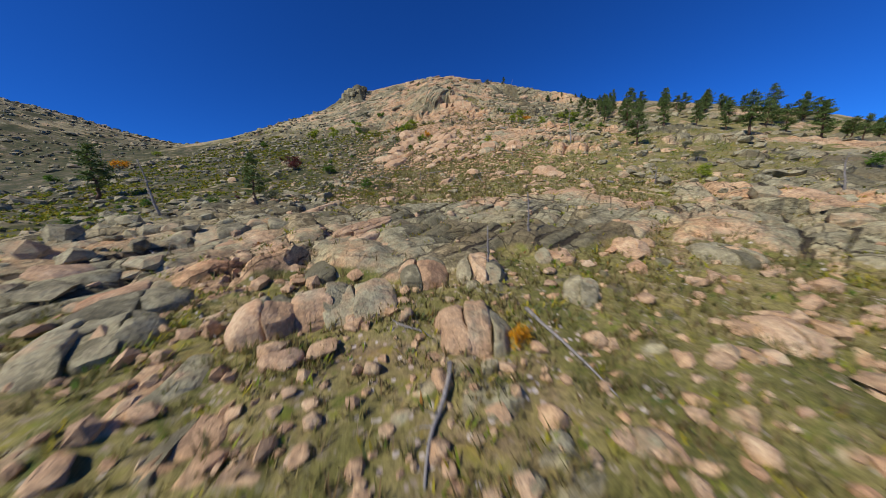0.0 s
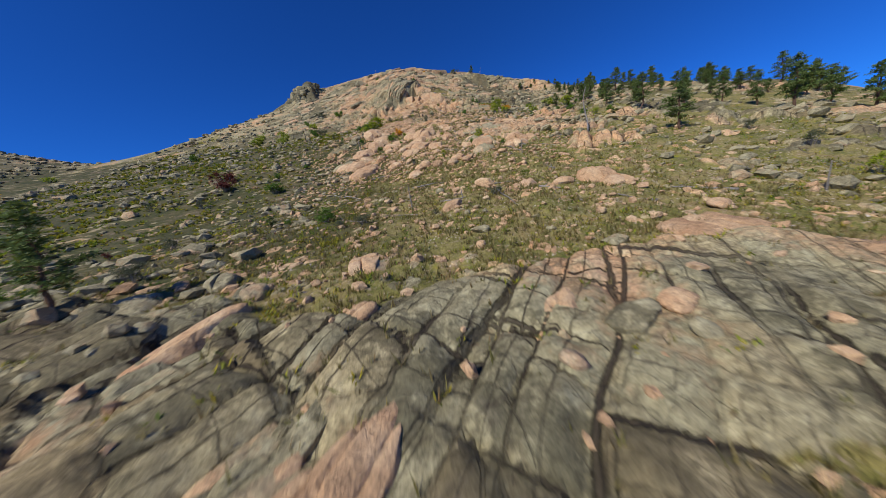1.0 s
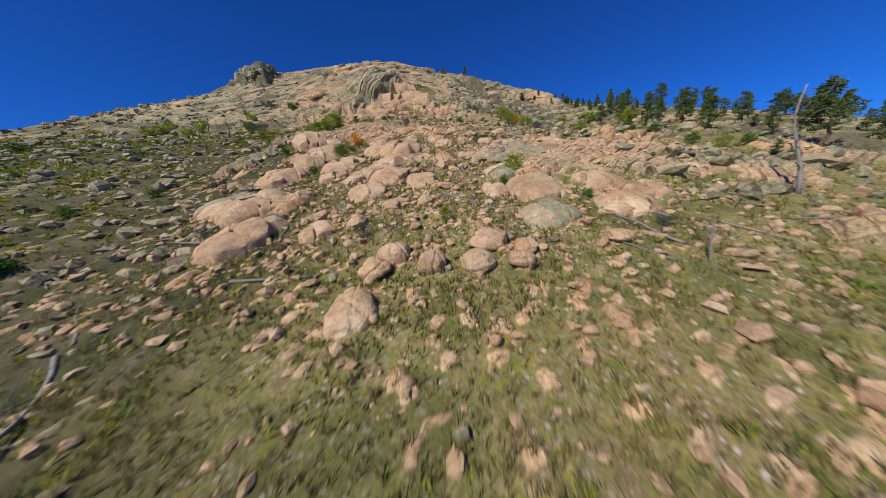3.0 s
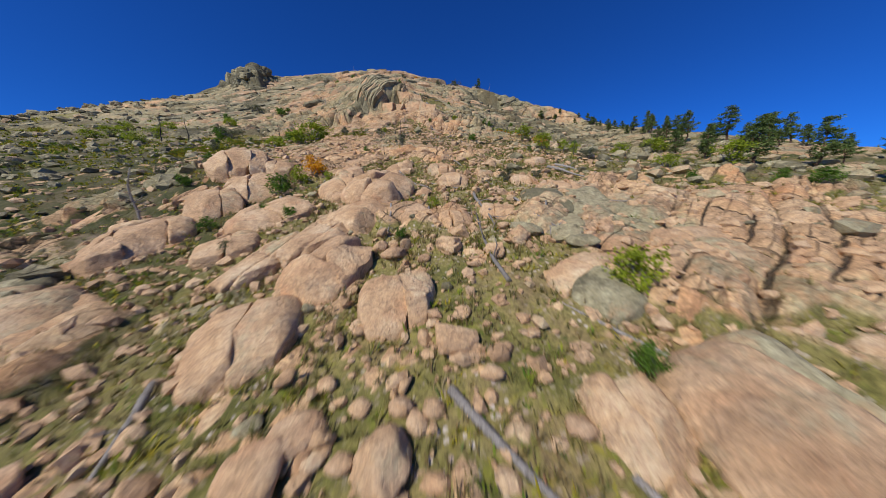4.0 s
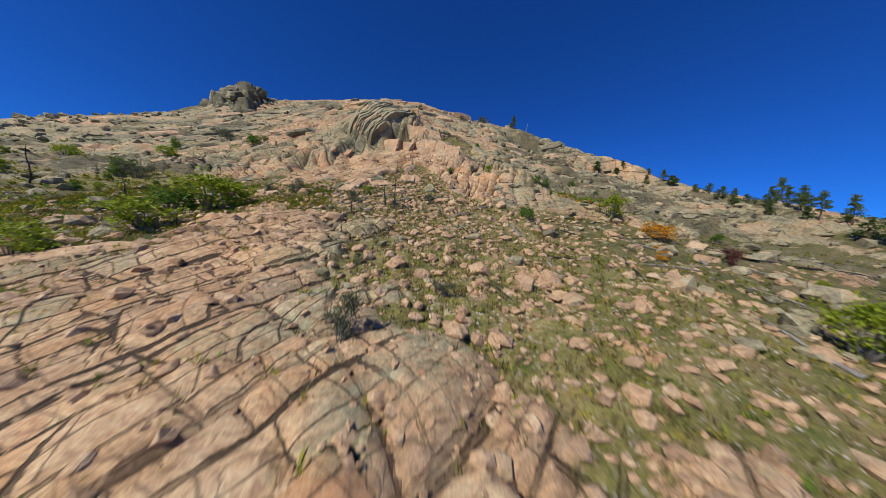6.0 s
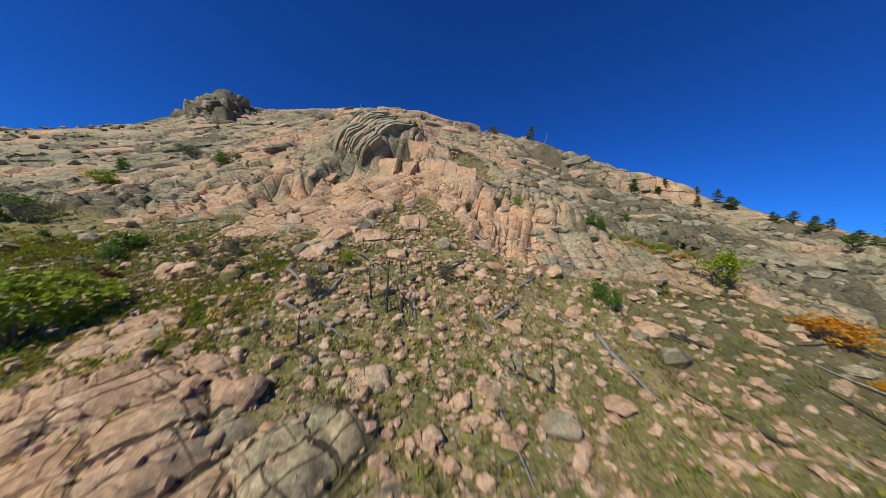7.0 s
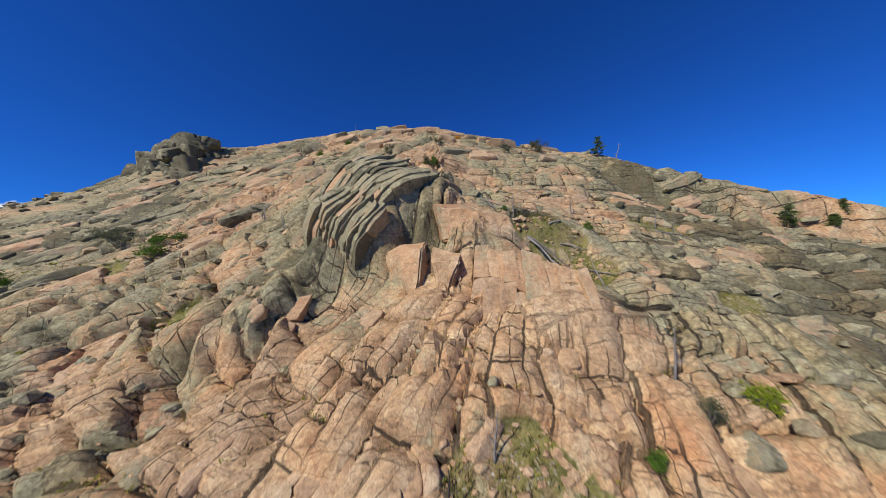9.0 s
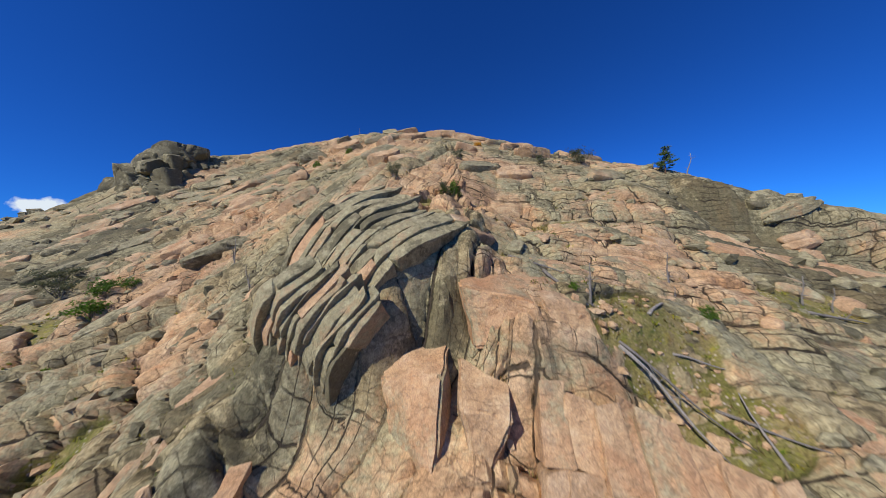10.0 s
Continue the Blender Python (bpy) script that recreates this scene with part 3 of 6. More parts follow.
rock = mix(n, l, 0.55, rock, ramp(n, l, is_tone.outputs["Fac"], (0.15, (0.31, 0.30, 0.28)), (0.4, (0.47, 0.46, 0.43)), (0.6, (0.59, 0.54, 0.47)), (0.85, (0.64, 0.50, 0.38))), "OVERLAY")
c = mix(n, l, fac, turf, rock)
c = mix(n, l, ramp(n, l, is_joint.outputs["Fac"], (0.6, 0.0), (0.98, 0.35)), c, soil)
wobble = texture(n, l, 0.9, 5, 0.65, pos).outputs["Fac"]


def value(name):
    a = n.new("ShaderNodeAttribute")
    a.attribute_name = name
    return a.outputs["Fac"]


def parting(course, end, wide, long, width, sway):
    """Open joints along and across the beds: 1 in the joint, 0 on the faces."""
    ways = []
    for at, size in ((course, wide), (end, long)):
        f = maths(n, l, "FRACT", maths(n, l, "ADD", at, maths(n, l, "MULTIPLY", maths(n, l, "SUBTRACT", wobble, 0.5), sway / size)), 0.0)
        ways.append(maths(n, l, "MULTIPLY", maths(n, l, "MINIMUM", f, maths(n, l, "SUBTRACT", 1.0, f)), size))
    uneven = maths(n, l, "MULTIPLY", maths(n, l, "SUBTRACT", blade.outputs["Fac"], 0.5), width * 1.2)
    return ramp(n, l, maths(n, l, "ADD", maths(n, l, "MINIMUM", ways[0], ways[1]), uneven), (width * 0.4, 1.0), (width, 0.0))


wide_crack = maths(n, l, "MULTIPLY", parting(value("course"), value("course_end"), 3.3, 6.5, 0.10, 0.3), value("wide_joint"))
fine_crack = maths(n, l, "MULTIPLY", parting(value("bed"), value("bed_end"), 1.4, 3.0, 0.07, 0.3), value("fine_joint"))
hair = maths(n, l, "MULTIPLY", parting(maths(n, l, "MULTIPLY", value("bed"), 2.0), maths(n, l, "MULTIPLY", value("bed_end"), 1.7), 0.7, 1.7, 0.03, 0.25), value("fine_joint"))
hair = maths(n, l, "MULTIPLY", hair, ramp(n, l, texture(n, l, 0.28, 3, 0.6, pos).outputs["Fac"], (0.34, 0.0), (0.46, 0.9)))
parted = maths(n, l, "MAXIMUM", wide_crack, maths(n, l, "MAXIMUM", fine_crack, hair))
# open joints drawn near-black: soil and the gaps' shade, both put into the colour
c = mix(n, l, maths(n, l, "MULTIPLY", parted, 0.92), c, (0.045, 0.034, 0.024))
# scrub and rubble on the side slopes
brush = ramp(n, l, texture(n, l, 0.22, 8, 0.82, pos).outputs["Fac"], (0.38, (0.018, 0.027, 0.009)), (0.47, (0.045, 0.052, 0.018)), (0.55, (0.085, 0.072, 0.034)), (0.64, (0.18, 0.14, 0.10)))
has_scrub = n.new("ShaderNodeAttribute"); has_scrub.attribute_name = "scrub"
c = mix(n, l, maths(n, l, "MULTIPLY", maths(n, l, "MULTIPLY", has_scrub.outputs["Fac"], 0.95), maths(n, l, "SUBTRACT", 1.0, maths(n, l, "MULTIPLY", fac, 0.75))), c, brush)
# woods far away
away = n.new("ShaderNodeVectorMath"); away.operation = "LENGTH"
l.new(pos, away.inputs[0])
wood = ramp(n, l, texture(n, l, 0.06, 8, 0.8, pos).outputs["Fac"], (0.38, (0.02, 0.03, 0.012)), (0.5, (0.07, 0.07, 0.035)), (0.62, (0.15, 0.12, 0.08)))
c = mix(n, l, ramp(n, l, maths(n, l, "MULTIPLY", away.outputs["Value"], 0.001), (0.5, 0.0), (0.8, 1.0)), c, wood)
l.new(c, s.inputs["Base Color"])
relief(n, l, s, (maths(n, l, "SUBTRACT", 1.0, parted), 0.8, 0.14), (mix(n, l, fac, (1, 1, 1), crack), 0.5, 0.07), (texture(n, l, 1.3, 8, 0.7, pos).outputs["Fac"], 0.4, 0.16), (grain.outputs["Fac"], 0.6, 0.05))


def plain(name, dark, light, scale, rough=0.9, stretch=(1, 1, 1), bump_d=0.02, thin=0.0, tones=None, patch=0.0):
    """Two tones in a fine grain, different from thing to thing."""
    m, n, l, s = material(name, rough)
    tc = n.new("ShaderNodeTexCoord")
    mp = n.new("ShaderNodeMapping")
    mp.inputs["Scale"].default_value = stretch
    l.new(tc.outputs["Object"], mp.inputs["Vector"])
    t = texture(n, l, scale, 6, 0.7, mp.outputs["Vector"])
    info = n.new("ShaderNodeObjectInfo")
    geo = n.new("ShaderNodeNewGeometry")
    c = ramp(n, l, t.outputs["Fac"], (0.3, dark), (0.7, light))
    c = mix(n, l, 0.4, c, ramp(n, l, maths(n, l, "FRACT", maths(n, l, "ADD", info.outputs["Random"], geo.outputs["Random Per Island"]), 0.0), (0.0, 0.2), (1.0, 0.8)), "OVERLAY")
    if tones:
        pick = geo.outputs["Random Per Island"]
        if patch:
            # neighbours are mostly of one kind
            kind = ramp(n, l, texture(n, l, patch, 3, 0.6, tc.outputs["Object"]).outputs["Fac"], (0.32, 0.0), (0.68, 1.0))
            pick = maths(n, l, "ADD", maths(n, l, "MULTIPLY", kind, 0.7), maths(n, l, "MULTIPLY", pick, 0.3))
        c = mix(n, l, 0.75 if patch else 0.6, c, ramp(n, l, pick, *tones))
    l.new(c, s.inputs["Base Color"])
    relief(n, l, s, (t.outputs["Fac"], 0.6, bump_d))
    if thin:
        # light shines through leaves and blades
        glow = n.new("ShaderNodeBsdfTranslucent")
        both = n.new("ShaderNodeMixShader")
        both.inputs[0].default_value = thin
        l.new(c, glow.inputs["Color"])
        l.new(s.outputs[0], both.inputs[1])
        l.new(glow.outputs[0], both.inputs[2])
        l.new(both.outputs[0], n["Material Output"].inputs["Surface"])
    return m


grey_wood = plain("weathered_wood", (0.13, 0.115, 0.10), (0.36, 0.33, 0.29), 3.0, 0.85, (6, 6, 0.6))
burnt_wood = plain("charred_wood", (0.018, 0.016, 0.015), (0.07, 0.06, 0.055), 4.0, 0.8, (5, 5, 0.8))
pine_bark = plain("pine_bark", (0.06, 0.035, 0.022), (0.22, 0.13, 0.08), 5.0, 0.9, (3, 3, 0.7))
needles = plain("pine_needles", (0.06, 0.10, 0.024), (0.21, 0.28, 0.075), 1.2, 0.6, thin=0.25)
leaf_mats = [
    plain("green_leaves", (0.06, 0.13, 0.015), (0.19, 0.32, 0.04), 2.0, 0.6, thin=0.4),
    plain("yellow_green_leaves", (0.20, 0.27, 0.018), (0.42, 0.48, 0.04), 2.0, 0.6, thin=0.4),
    plain("orange_leaves", (0.60, 0.24, 0.012), (0.80, 0.48, 0.02), 2.0, 0.6, thin=0.4),
    plain("sage_leaves", (0.08, 0.095, 0.05), (0.20, 0.21, 0.11), 2.0, 0.7, thin=0.4),
    plain("red_leaves", (0.10, 0.025, 0.025), (0.20, 0.07, 0.045), 2.0, 0.7, thin=0.4),
]
grass_mat = plain("dry_grass", (0.13, 0.12, 0.03), (0.34, 0.26, 0.10), 0.4, 0.7, thin=0.35,
                  tones=((0.0, (0.085, 0.12, 0.02)), (0.3, (0.18, 0.185, 0.045)), (0.6, (0.30, 0.245, 0.10)), (0.85, (0.23, 0.13, 0.06)), (1.0, (0.38, 0.32, 0.18))))
plant_mat = plain("low_plants", (0.05, 0.08, 0.015), (0.22, 0.24, 0.04), 1.0, 0.7, thin=0.35, patch=0.45,
                  tones=((0.0, (0.055, 0.13, 0.014)), (0.28, (0.14, 0.23, 0.022)), (0.45, (0.36, 0.37, 0.03)), (0.58, (0.50, 0.38, 0.025)), (0.7, (0.17, 0.20, 0.08)), (0.8, (0.10, 0.17, 0.02)), (0.92, (0.42, 0.14, 0.025)), (1.0, (0.26, 0.07, 0.04))))
ground_mesh.materials.append(ground_mat)
ground = tagged(new("ground", ground_mesh), "steep mountainside of pink granite slabs, dry grass and gravel", "ground", kind="structure")

# ---- things: where they stand ----
# rocks: x, y, width, height; pines and snags: x, y, height; shrubs: x, y, width, height; logs: both ends and radius
FOOT_ROCKS_A = [
    (-1.7, 5.2, 0.55, 1.07), (-4.1, 5.4, 1.21, 0.86), (-3.2, 5.8, 0.98, 0.9), (-4.3, 4.2, 0.53, 0.44), (-3.3, 4.5, 0.44, 0.34), (-2.8, 4.4, 0.48, 0.41),
    (1.2, 4, 0.69, 0.53), (-1, 3.8, 0.43, 0.45), (2.3, 3.5, 0.61, 0.51), (3.4, 3.5, 0.45, 0.55), (4, 3.3, 0.77, 0.57), (0.9, 2.8, 0.52, 0.52),
    (-3.5, 9.7, 0.83, 0.56),
]
FOOT_ROCKS_B = [
    (-30.3, 17.2, 2.39, 2.39), (-15.2, 9, 2.43, 1.54), (-6.6, 3, 0.83, 0.65), (-2.5, 3.3, 0.49, 0.44), (0.2, 3.2, 0.38, 0.34),
]
SLAB_ROCKS = [
    (6.9, 23.8, 1.6, 0.8), (4.7, 18.9, 1.11, 0.56), (14.8, 25.5, 1.58, 0.95), (5, 38.7, 2.28, 1.14), (1.4, 28.4, 1.41, 0.63), (0.6, 33.9, 2.32, 0.7),
    (-1.7, 49.6, 2.35, 1.72), (-17.9, 23.8, 1.33, 1.11), (-12.5, 22.3, 0.8, 0.5), (3.3, 18.9, 1.88, 0.94),
]
MEADOW_ROCKS_A = [
    (-2.1, 31.4, 0.77, 0.82), (-2.2, 30.6, 0.69, 0.87), (-1.3, 30.3, 0.92, 0.98), (1.5, 32.2, 0.81, 0.89), (2.8, 32, 1.01, 0.55), (2.3, 32.9, 0.93, 0.75),
    (2.2, 34.6, 0.68, 0.6), (-2.8, 40.3, 1, 0.81), (0.4, 39.3, 1.39, 1.33), (1.9, 39, 1.2, 1.02), (7.1, 37.6, 0.75, 0.52), (-5.9, 35.2, 0.75, 0.55),
    (-5.9, 32.4, 1.04, 0.87), (-6.9, 31.7, 0.59, 0.55), (1.1, 29.5, 0.65, 0.52), (-1.9, 34, 0.3, 0.37), (-12, 37.1, 2.39, 1.13), (5.5, 29.2, 0.83, 0.69),
    (11.1, 34.8, 2.77, 1.14), (-6.5, 40.9, 1.25, 0.75),
]
MEADOW_ROCKS_B = [
    (-7.2, 40.3, 1.19, 1.01), (-5.8, 37.8, 0.65, 0.6), (-3.2, 34.6, 0.5, 0.29),
]
TALUS_ROCKS_A = [
    (0.2, 53.1, 2.02, 2.08), (1.9, 51.7, 1.57, 2.05), (5.3, 52.5, 2.53, 1.3), (4, 51, 1.79, 1.43), (6.5, 51.3, 1.34, 1.29), (5.9, 50.5, 1.49, 1.19),
    (-0.8, 52.2, 1.73, 1.62), (4.6, 53.9, 0.65, 0.68), (6, 55.1, 0.89, 0.46), (1.6, 55.9, 1, 0.73), (11.4, 50.8, 1.54, 0.91), (-6.3, 56.2, 0.79, 0.69),
    (2.8, 59.2, 1.37, 1.21), (4.7, 61.6, 1.66, 0.96), (-2.2, 57.8, 1.56, 1.13),
]
TALUS_ROCKS_B = [
    (-5.4, 60.5, 1.83, 1.31), (1.4, 53.7, 0.53, 0.88), (2.2, 54.8, 0.52, 0.35), (0.2, 59.6, 1.57, 0.92), (4.9, 56.8, 0.89, 0.53), (2.7, 55.7, 0.96, 0.46),
    (0.9, 60.2, 1.39, 0.83),
]
BLOCKS_ROCKS_A = [
    (6.4, 67.3, 1.4, 1.31), (3.6, 67.4, 0.73, 1.23), (2.4, 67.3, 1.01, 1.01), (5.6, 66.3, 1.24, 1.49), (2.5, 68.6, 0.82, 0.96), (11, 76.6, 2.02, 1.35),
]
BLOCKS_ROCKS_B = [
    (5.6, 66.1, 1.2, 1.2), (7.7, 65.7, 1.3, 1.1), (9.1, 66.2, 1.4, 1.2), (3.1, 66.6, 1.4, 0.8), (11.7, 64.9, 1.6, 1),
    (4.4, 79.3, 1.84, 1.47), (9.8, 66.6, 1.72, 1.23), (8.8, 67.5, 0.82, 0.82), (5.4, 73.9, 1.55, 0.78),
]
LEDGES_ROCKS = [
    (-0.8, 78.8, 2.13, 1.76), (7.1, 78.2, 1.9, 1.7), (4.6, 81.3, 1.7, 1.08), (14.7, 77.9, 1.73, 1.24), (16.3, 76.2, 1.68, 0.95), (1.4, 79, 1.77, 1.18),
    (12.4, 76.4, 1.44, 0.9), (6.8, 73.8, 0.63, 1.15), (10, 73.4, 0.86, 0.97), (16.8, 82.4, 2.59, 0.97), (10.5, 81.9, 1.75, 0.7), (12.9, 79.8, 1.53, 1.02),
    (6.6, 84.2, 1.95, 0.98), (14.1, 75.9, 0.89, 0.71), (-0.9, 80.2, 2.14, 0.86),
]
CHUTE_ROCKS_A = [
    (5.9, 96.4, 1.41, 1.03), (7.2, 95.4, 1.08, 0.93), (10.4, 95.9, 2.29, 1.09), (13.5, 97.9, 1.43, 1.29), (8.9, 97.3, 0.85, 0.93), (3.5, 98.4, 1.28, 0.87),
    (5.4, 97.9, 0.73, 0.65), (14.4, 95.2, 1.96, 1.66), (24.3, 96.3, 1.97, 1.2), (4.2, 97.4, 0.87, 1.04), (7, 102.5, 1.11, 0.74), (8.2, 103.7, 1.15, 0.75),
    (0.5, 103.9, 1.59, 1.27), (13.3, 114.2, 1.76, 1.17), (29.2, 107.2, 2.43, 1.46), (12.2, 108, 1.43, 0.89), (15, 103.3, 1.77, 0.92), (11.8, 102.7, 1.65, 0.66),
    (36.5, 104.4, 2.7, 1.35), (32.8, 101.1, 1.83, 0.95), (6.3, 94.2, 0.63, 0.88),
]
CHUTE_ROCKS_B = [
    (12.6, 94.5, 1.38, 1.69), (14.4, 93.4, 1.21, 0.81),
]
SCREE_ROCKS_A = [
    (9.2, 116.7, 2.12, 2.73), (6.3, 120.1, 1.87, 1.16), (6.4, 112, 1.22, 1.11), (0.5, 112.8, 1.11, 1.37), (-3.2, 111.8, 1.43, 1.15), (-0.2, 111, 0.94, 0.89),
    (10.9, 110, 1.23, 1.18), (12.2, 110.1, 0.87, 1.21), (5.3, 114.5, 2.85, 1.9), (9.9, 112.6, 1.45, 1.31), (11.1, 113.9, 1.16, 0.65), (11.8, 113.1, 1.29, 0.92),
    (7.1, 110.1, 0.81, 1.24), (4.7, 110.4, 1.03, 1.35), (18.4, 113.8, 1.58, 1.38), (16.2, 114.1, 1.38, 1.24), (-8.9, 114.3, 2.13, 1.06), (-10.5, 114.5, 1.6, 1.06),
    (21.7, 108.1, 2.06, 1.15),
]
SCREE_ROCKS_B = [
    (3.9, 108.5, 0.72, 0.81), (0.3, 109.4, 0.85, 0.76), (17.2, 109.6, 1.24, 0.99),
]
# bedrock outcrops: x, y of the foot, width, rise, bearing of the joints, blocks along and across, share of lichen
FOOT_OUTCROPS_A = [
    (1, 5.7, 2.8, 1.6, 4, 3, 1, 0.05), (-5.5, 6.4, 1.9, 2.2, 25, 2, 2, 0.4), (-4, 7.2, 2.1, 1.9, 30, 2, 1, 0.8), (-0.7, 9.1, 2.4, 2.3, 10, 2, 2, 0.5),
    (1.7, 9.1, 2.4, 2.4, -5, 3, 2, 0.4), (-2.8, 7.2, 2.6, 1.3, 20, 2, 1, 0.9), (4.9, 7.7, 1.3, 2.1, 60, 3, 2, 1), (-14.2, 13.7, 4.2, 2.9, 40, 3, 2, 1),
    (-11.3, 15, 3.5, 2.6, 35, 2, 2, 1), (12.2, 9.2, 2.8, 1.5, 0, 3, 1, 0.6), (9.2, 5.4, 1.7, 1.1, -10, 2, 1, 0.1),
]
FOOT_OUTCROPS_B = [
    (-10, 5.5, 2.6, 1.5, 40, 3, 2, 0.8), (-10.9, 7.3, 2.9, 1.7, 40, 2, 2, 0.9), (-6.8, 4.3, 2.3, 0.6, 15, 2, 1, 0.1), (9, 10.9, 2, 1.7, 0, 2, 2, 0.2),
    (-4.8, 3.2, 1.5, 0.5, 10, 1, 1, 0.1), (-12.7, 25.9, 2, 1.9, 0, 1, 1, 0.8), (-10.5, 24.4, 1.9, 1.3, 0, 1, 1, 0.9), (11.7, 21.6, 5, 1.4, 5, 3, 1, 0),
    (-10.2, 19.5, 1.7, 0.9, 40, 2, 1, 0.9), (-5.2, 25.4, 2.8, 1.1, 5, 3, 2, 0.1),
]
MEADOW_OUTCROPS = [
    (14.1, 34, 3.4, 2, -10, 2, 2, 0.05), (8.5, 36, 2.1, 1.2, 0, 2, 1, 0.1), (14.5, 32.5, 2.6, 1.2, -15, 2, 1, 0.1), (-11.8, 64.5, 5, 3, 45, 3, 2, 0.05),
    (-10.3, 58.9, 5.2, 2.2, 35, 3, 2, 0.3), (-14.9, 66.6, 4.9, 2, 30, 2, 2, 0.6), (-9.9, 64.9, 3.7, 1.5, 30, 2, 1, 0.1), (-4.8, 57.7, 2.3, 1.5, 20, 1, 1, 0.05),
]
BLOCK_OUTCROPS_A = [
    (-9.3, 74.8, 3.3, 3.2, 25, 2, 2, 0), (-10, 79.4, 4.4, 3, 20, 3, 2, 0), (-7.6, 76.7, 4.4, 2.6, 15, 2, 2, 0), (-7.1, 80.2, 3, 1.9, 10, 2, 1, 0),
    (-0.9, 75.6, 3.1, 2.2, 30, 2, 1, 0), (2.1, 73.3, 4.4, 3.6, 55, 3, 2, 0), (1.1, 70.3, 3.3, 2.2, 50, 2, 1, 0), (4.3, 69.7, 1.9, 1.7, 60, 2, 1, 0),
    (6.6, 68.5, 2.8, 1.4, 0, 3, 1, 0), (9.4, 69.2, 2.2, 1, -20, 1, 1, 0), (13.6, 73.6, 2.7, 1.4, -5, 1, 1, 0.1),
]
BLOCK_OUTCROPS_B = [
    (7.9, 74.7, 3.7, 1.6, 0, 3, 1, 0), (15, 71, 3.3, 1.8, -15, 3, 2, 0.1), (-5, 72.1, 4.4, 1.7, 40, 2, 2, 0.3), (14.1, 68.3, 5.4, 1.7, -20, 2, 2, 0.9),
    (-11.7, 71.3, 4.5, 3, 40, 3, 2, 0), (-1.6, 62.3, 3.7, 1.9, 10, 2, 1, 0), (3.2, 62.8, 3.4, 1.8, 5, 2, 1, 0), (0.2, 65.3, 3.4, 2.6, 50, 2, 2, 0),
    (11.1, 56.5, 4.8, 2.5, 10, 2, 1, 0.6), (9.6, 53, 4.6, 2, 0, 3, 1, 0.9), (16, 56.3, 3.8, 1.6, -10, 2, 1, 0),
]
BLOCK_OUTCROPS_C = [
    (17.2, 54, 3.2, 1.7, -15, 2, 2, 0), (14.9, 52.9, 4, 1.4, -10, 3, 1, 0), (8.1, 58.1, 2.6, 1.8, 0, 2, 1, 0), (-5.5, 69.2, 3, 1.6, 20, 2, 2, 0),
    (10.9, 62, 4, 1.4, 20, 2, 2, 0.4), (16.5, 62.5, 4.5, 1.5, -10, 2, 2, 0.8),
]
CHUTE_OUTCROPS = [
    (-0.5, 118.7, 3, 3.4, 50, 2, 2, 0.1), (2.8, 117.6, 3.9, 2.4, 10, 3, 2, 0), (-1.3, 115.6, 2.9, 3.2, 55, 3, 2, 0.1), (6.6, 120.9, 3.8, 2.4, 5, 3, 1, 0),
    (20, 117.2, 3.1, 2.4, -10, 2, 2, 0.1), (-7.9, 122.6, 4.8, 3.2, 30, 2, 2, 0), (-1.5, 102.9, 2, 1.4, 35, 1, 1, 0), (-3.5, 102.7, 1.9, 1.4, 35, 1, 1, 0.1),
    (-5.7, 105, 3.1, 1.5, 35, 2, 2, 0.2), (-6.6, 107.1, 3.3, 1.4, 35, 2, 2, 0.1), (4.7, 104.1, 1.9, 1.1, 10, 2, 1, 0),
]
FOOT_OUTCROPS_C = [
    (-5, 9.9, 1.9, 1.5, 40, 2, 1, 1), (1.7, 13.1, 1.1, 1, 0, 1, 1, 0.4), (2.9, 13.4, 1, 0.8, 0, 1, 1, 0.4), (5.2, 10.5, 2.2, 1.2, -5, 2, 2, 0.5),
    (-7.7, 10.3, 2.2, 1.4, 50, 3, 1, 0.6), (-12, 12.6, 1.9, 1.2, 40, 2, 1, 0.8), (-14.2, 16.7, 3.5, 2.4, 40, 3, 2, 1), (-17, 22.9, 4.7, 1.6, 30, 3, 1, 1), (-8.2, 13.9, 3.5, 1.5, 45, 3, 2, 0.9),
]
BLOCK_OUTCROPS_D = [
    (-0.7, 78.8, 2.4, 1.8, 30, 1, 1, 0), (-0.5, 74.8, 2.3, 1.2, 40, 1, 1, 0), (7.6, 77.7, 3.6, 1.8, 0, 3, 2, 0), (3.8, 79.6, 2.9, 1.4, 10, 2, 1, 0), (4.6, 81.3, 1.5, 1, 0, 1, 1, 0),
    (11.1, 76.2, 1.5, 1.4, -10, 1, 1, 0), (-15, 88.1, 4, 2.5, 30, 2, 1, 0.2), (16.1, 76.1, 1.6, 0.9, -10, 1, 1, 0), (17.9, 79.6, 2.7, 1.3, -10, 2, 1, 0.1),
]
CHUTE_OUTCROPS_B = [
    (-2.6, 123.4, 2.1, 2.2, 55, 2, 1, 0), (-0.8, 121.7, 2.1, 2.2, 50, 2, 1, 0), (1.6, 120.9, 2, 2.2, 60, 2, 1, 0.1), (21.3, 122.9, 2.9, 2.6, -10, 2, 2, 0.2), (-1.5, 125.2, 3.4, 2.8, 45, 2, 2, 0),
    (2.3, 124.3, 3.9, 2.8, 15, 3, 2, 0), (26, 125.6, 2.4, 2.4, 0, 2, 1, 0.1), (16.5, 122.2, 4.4, 3.6, 70, 2, 2, 0.1),
]
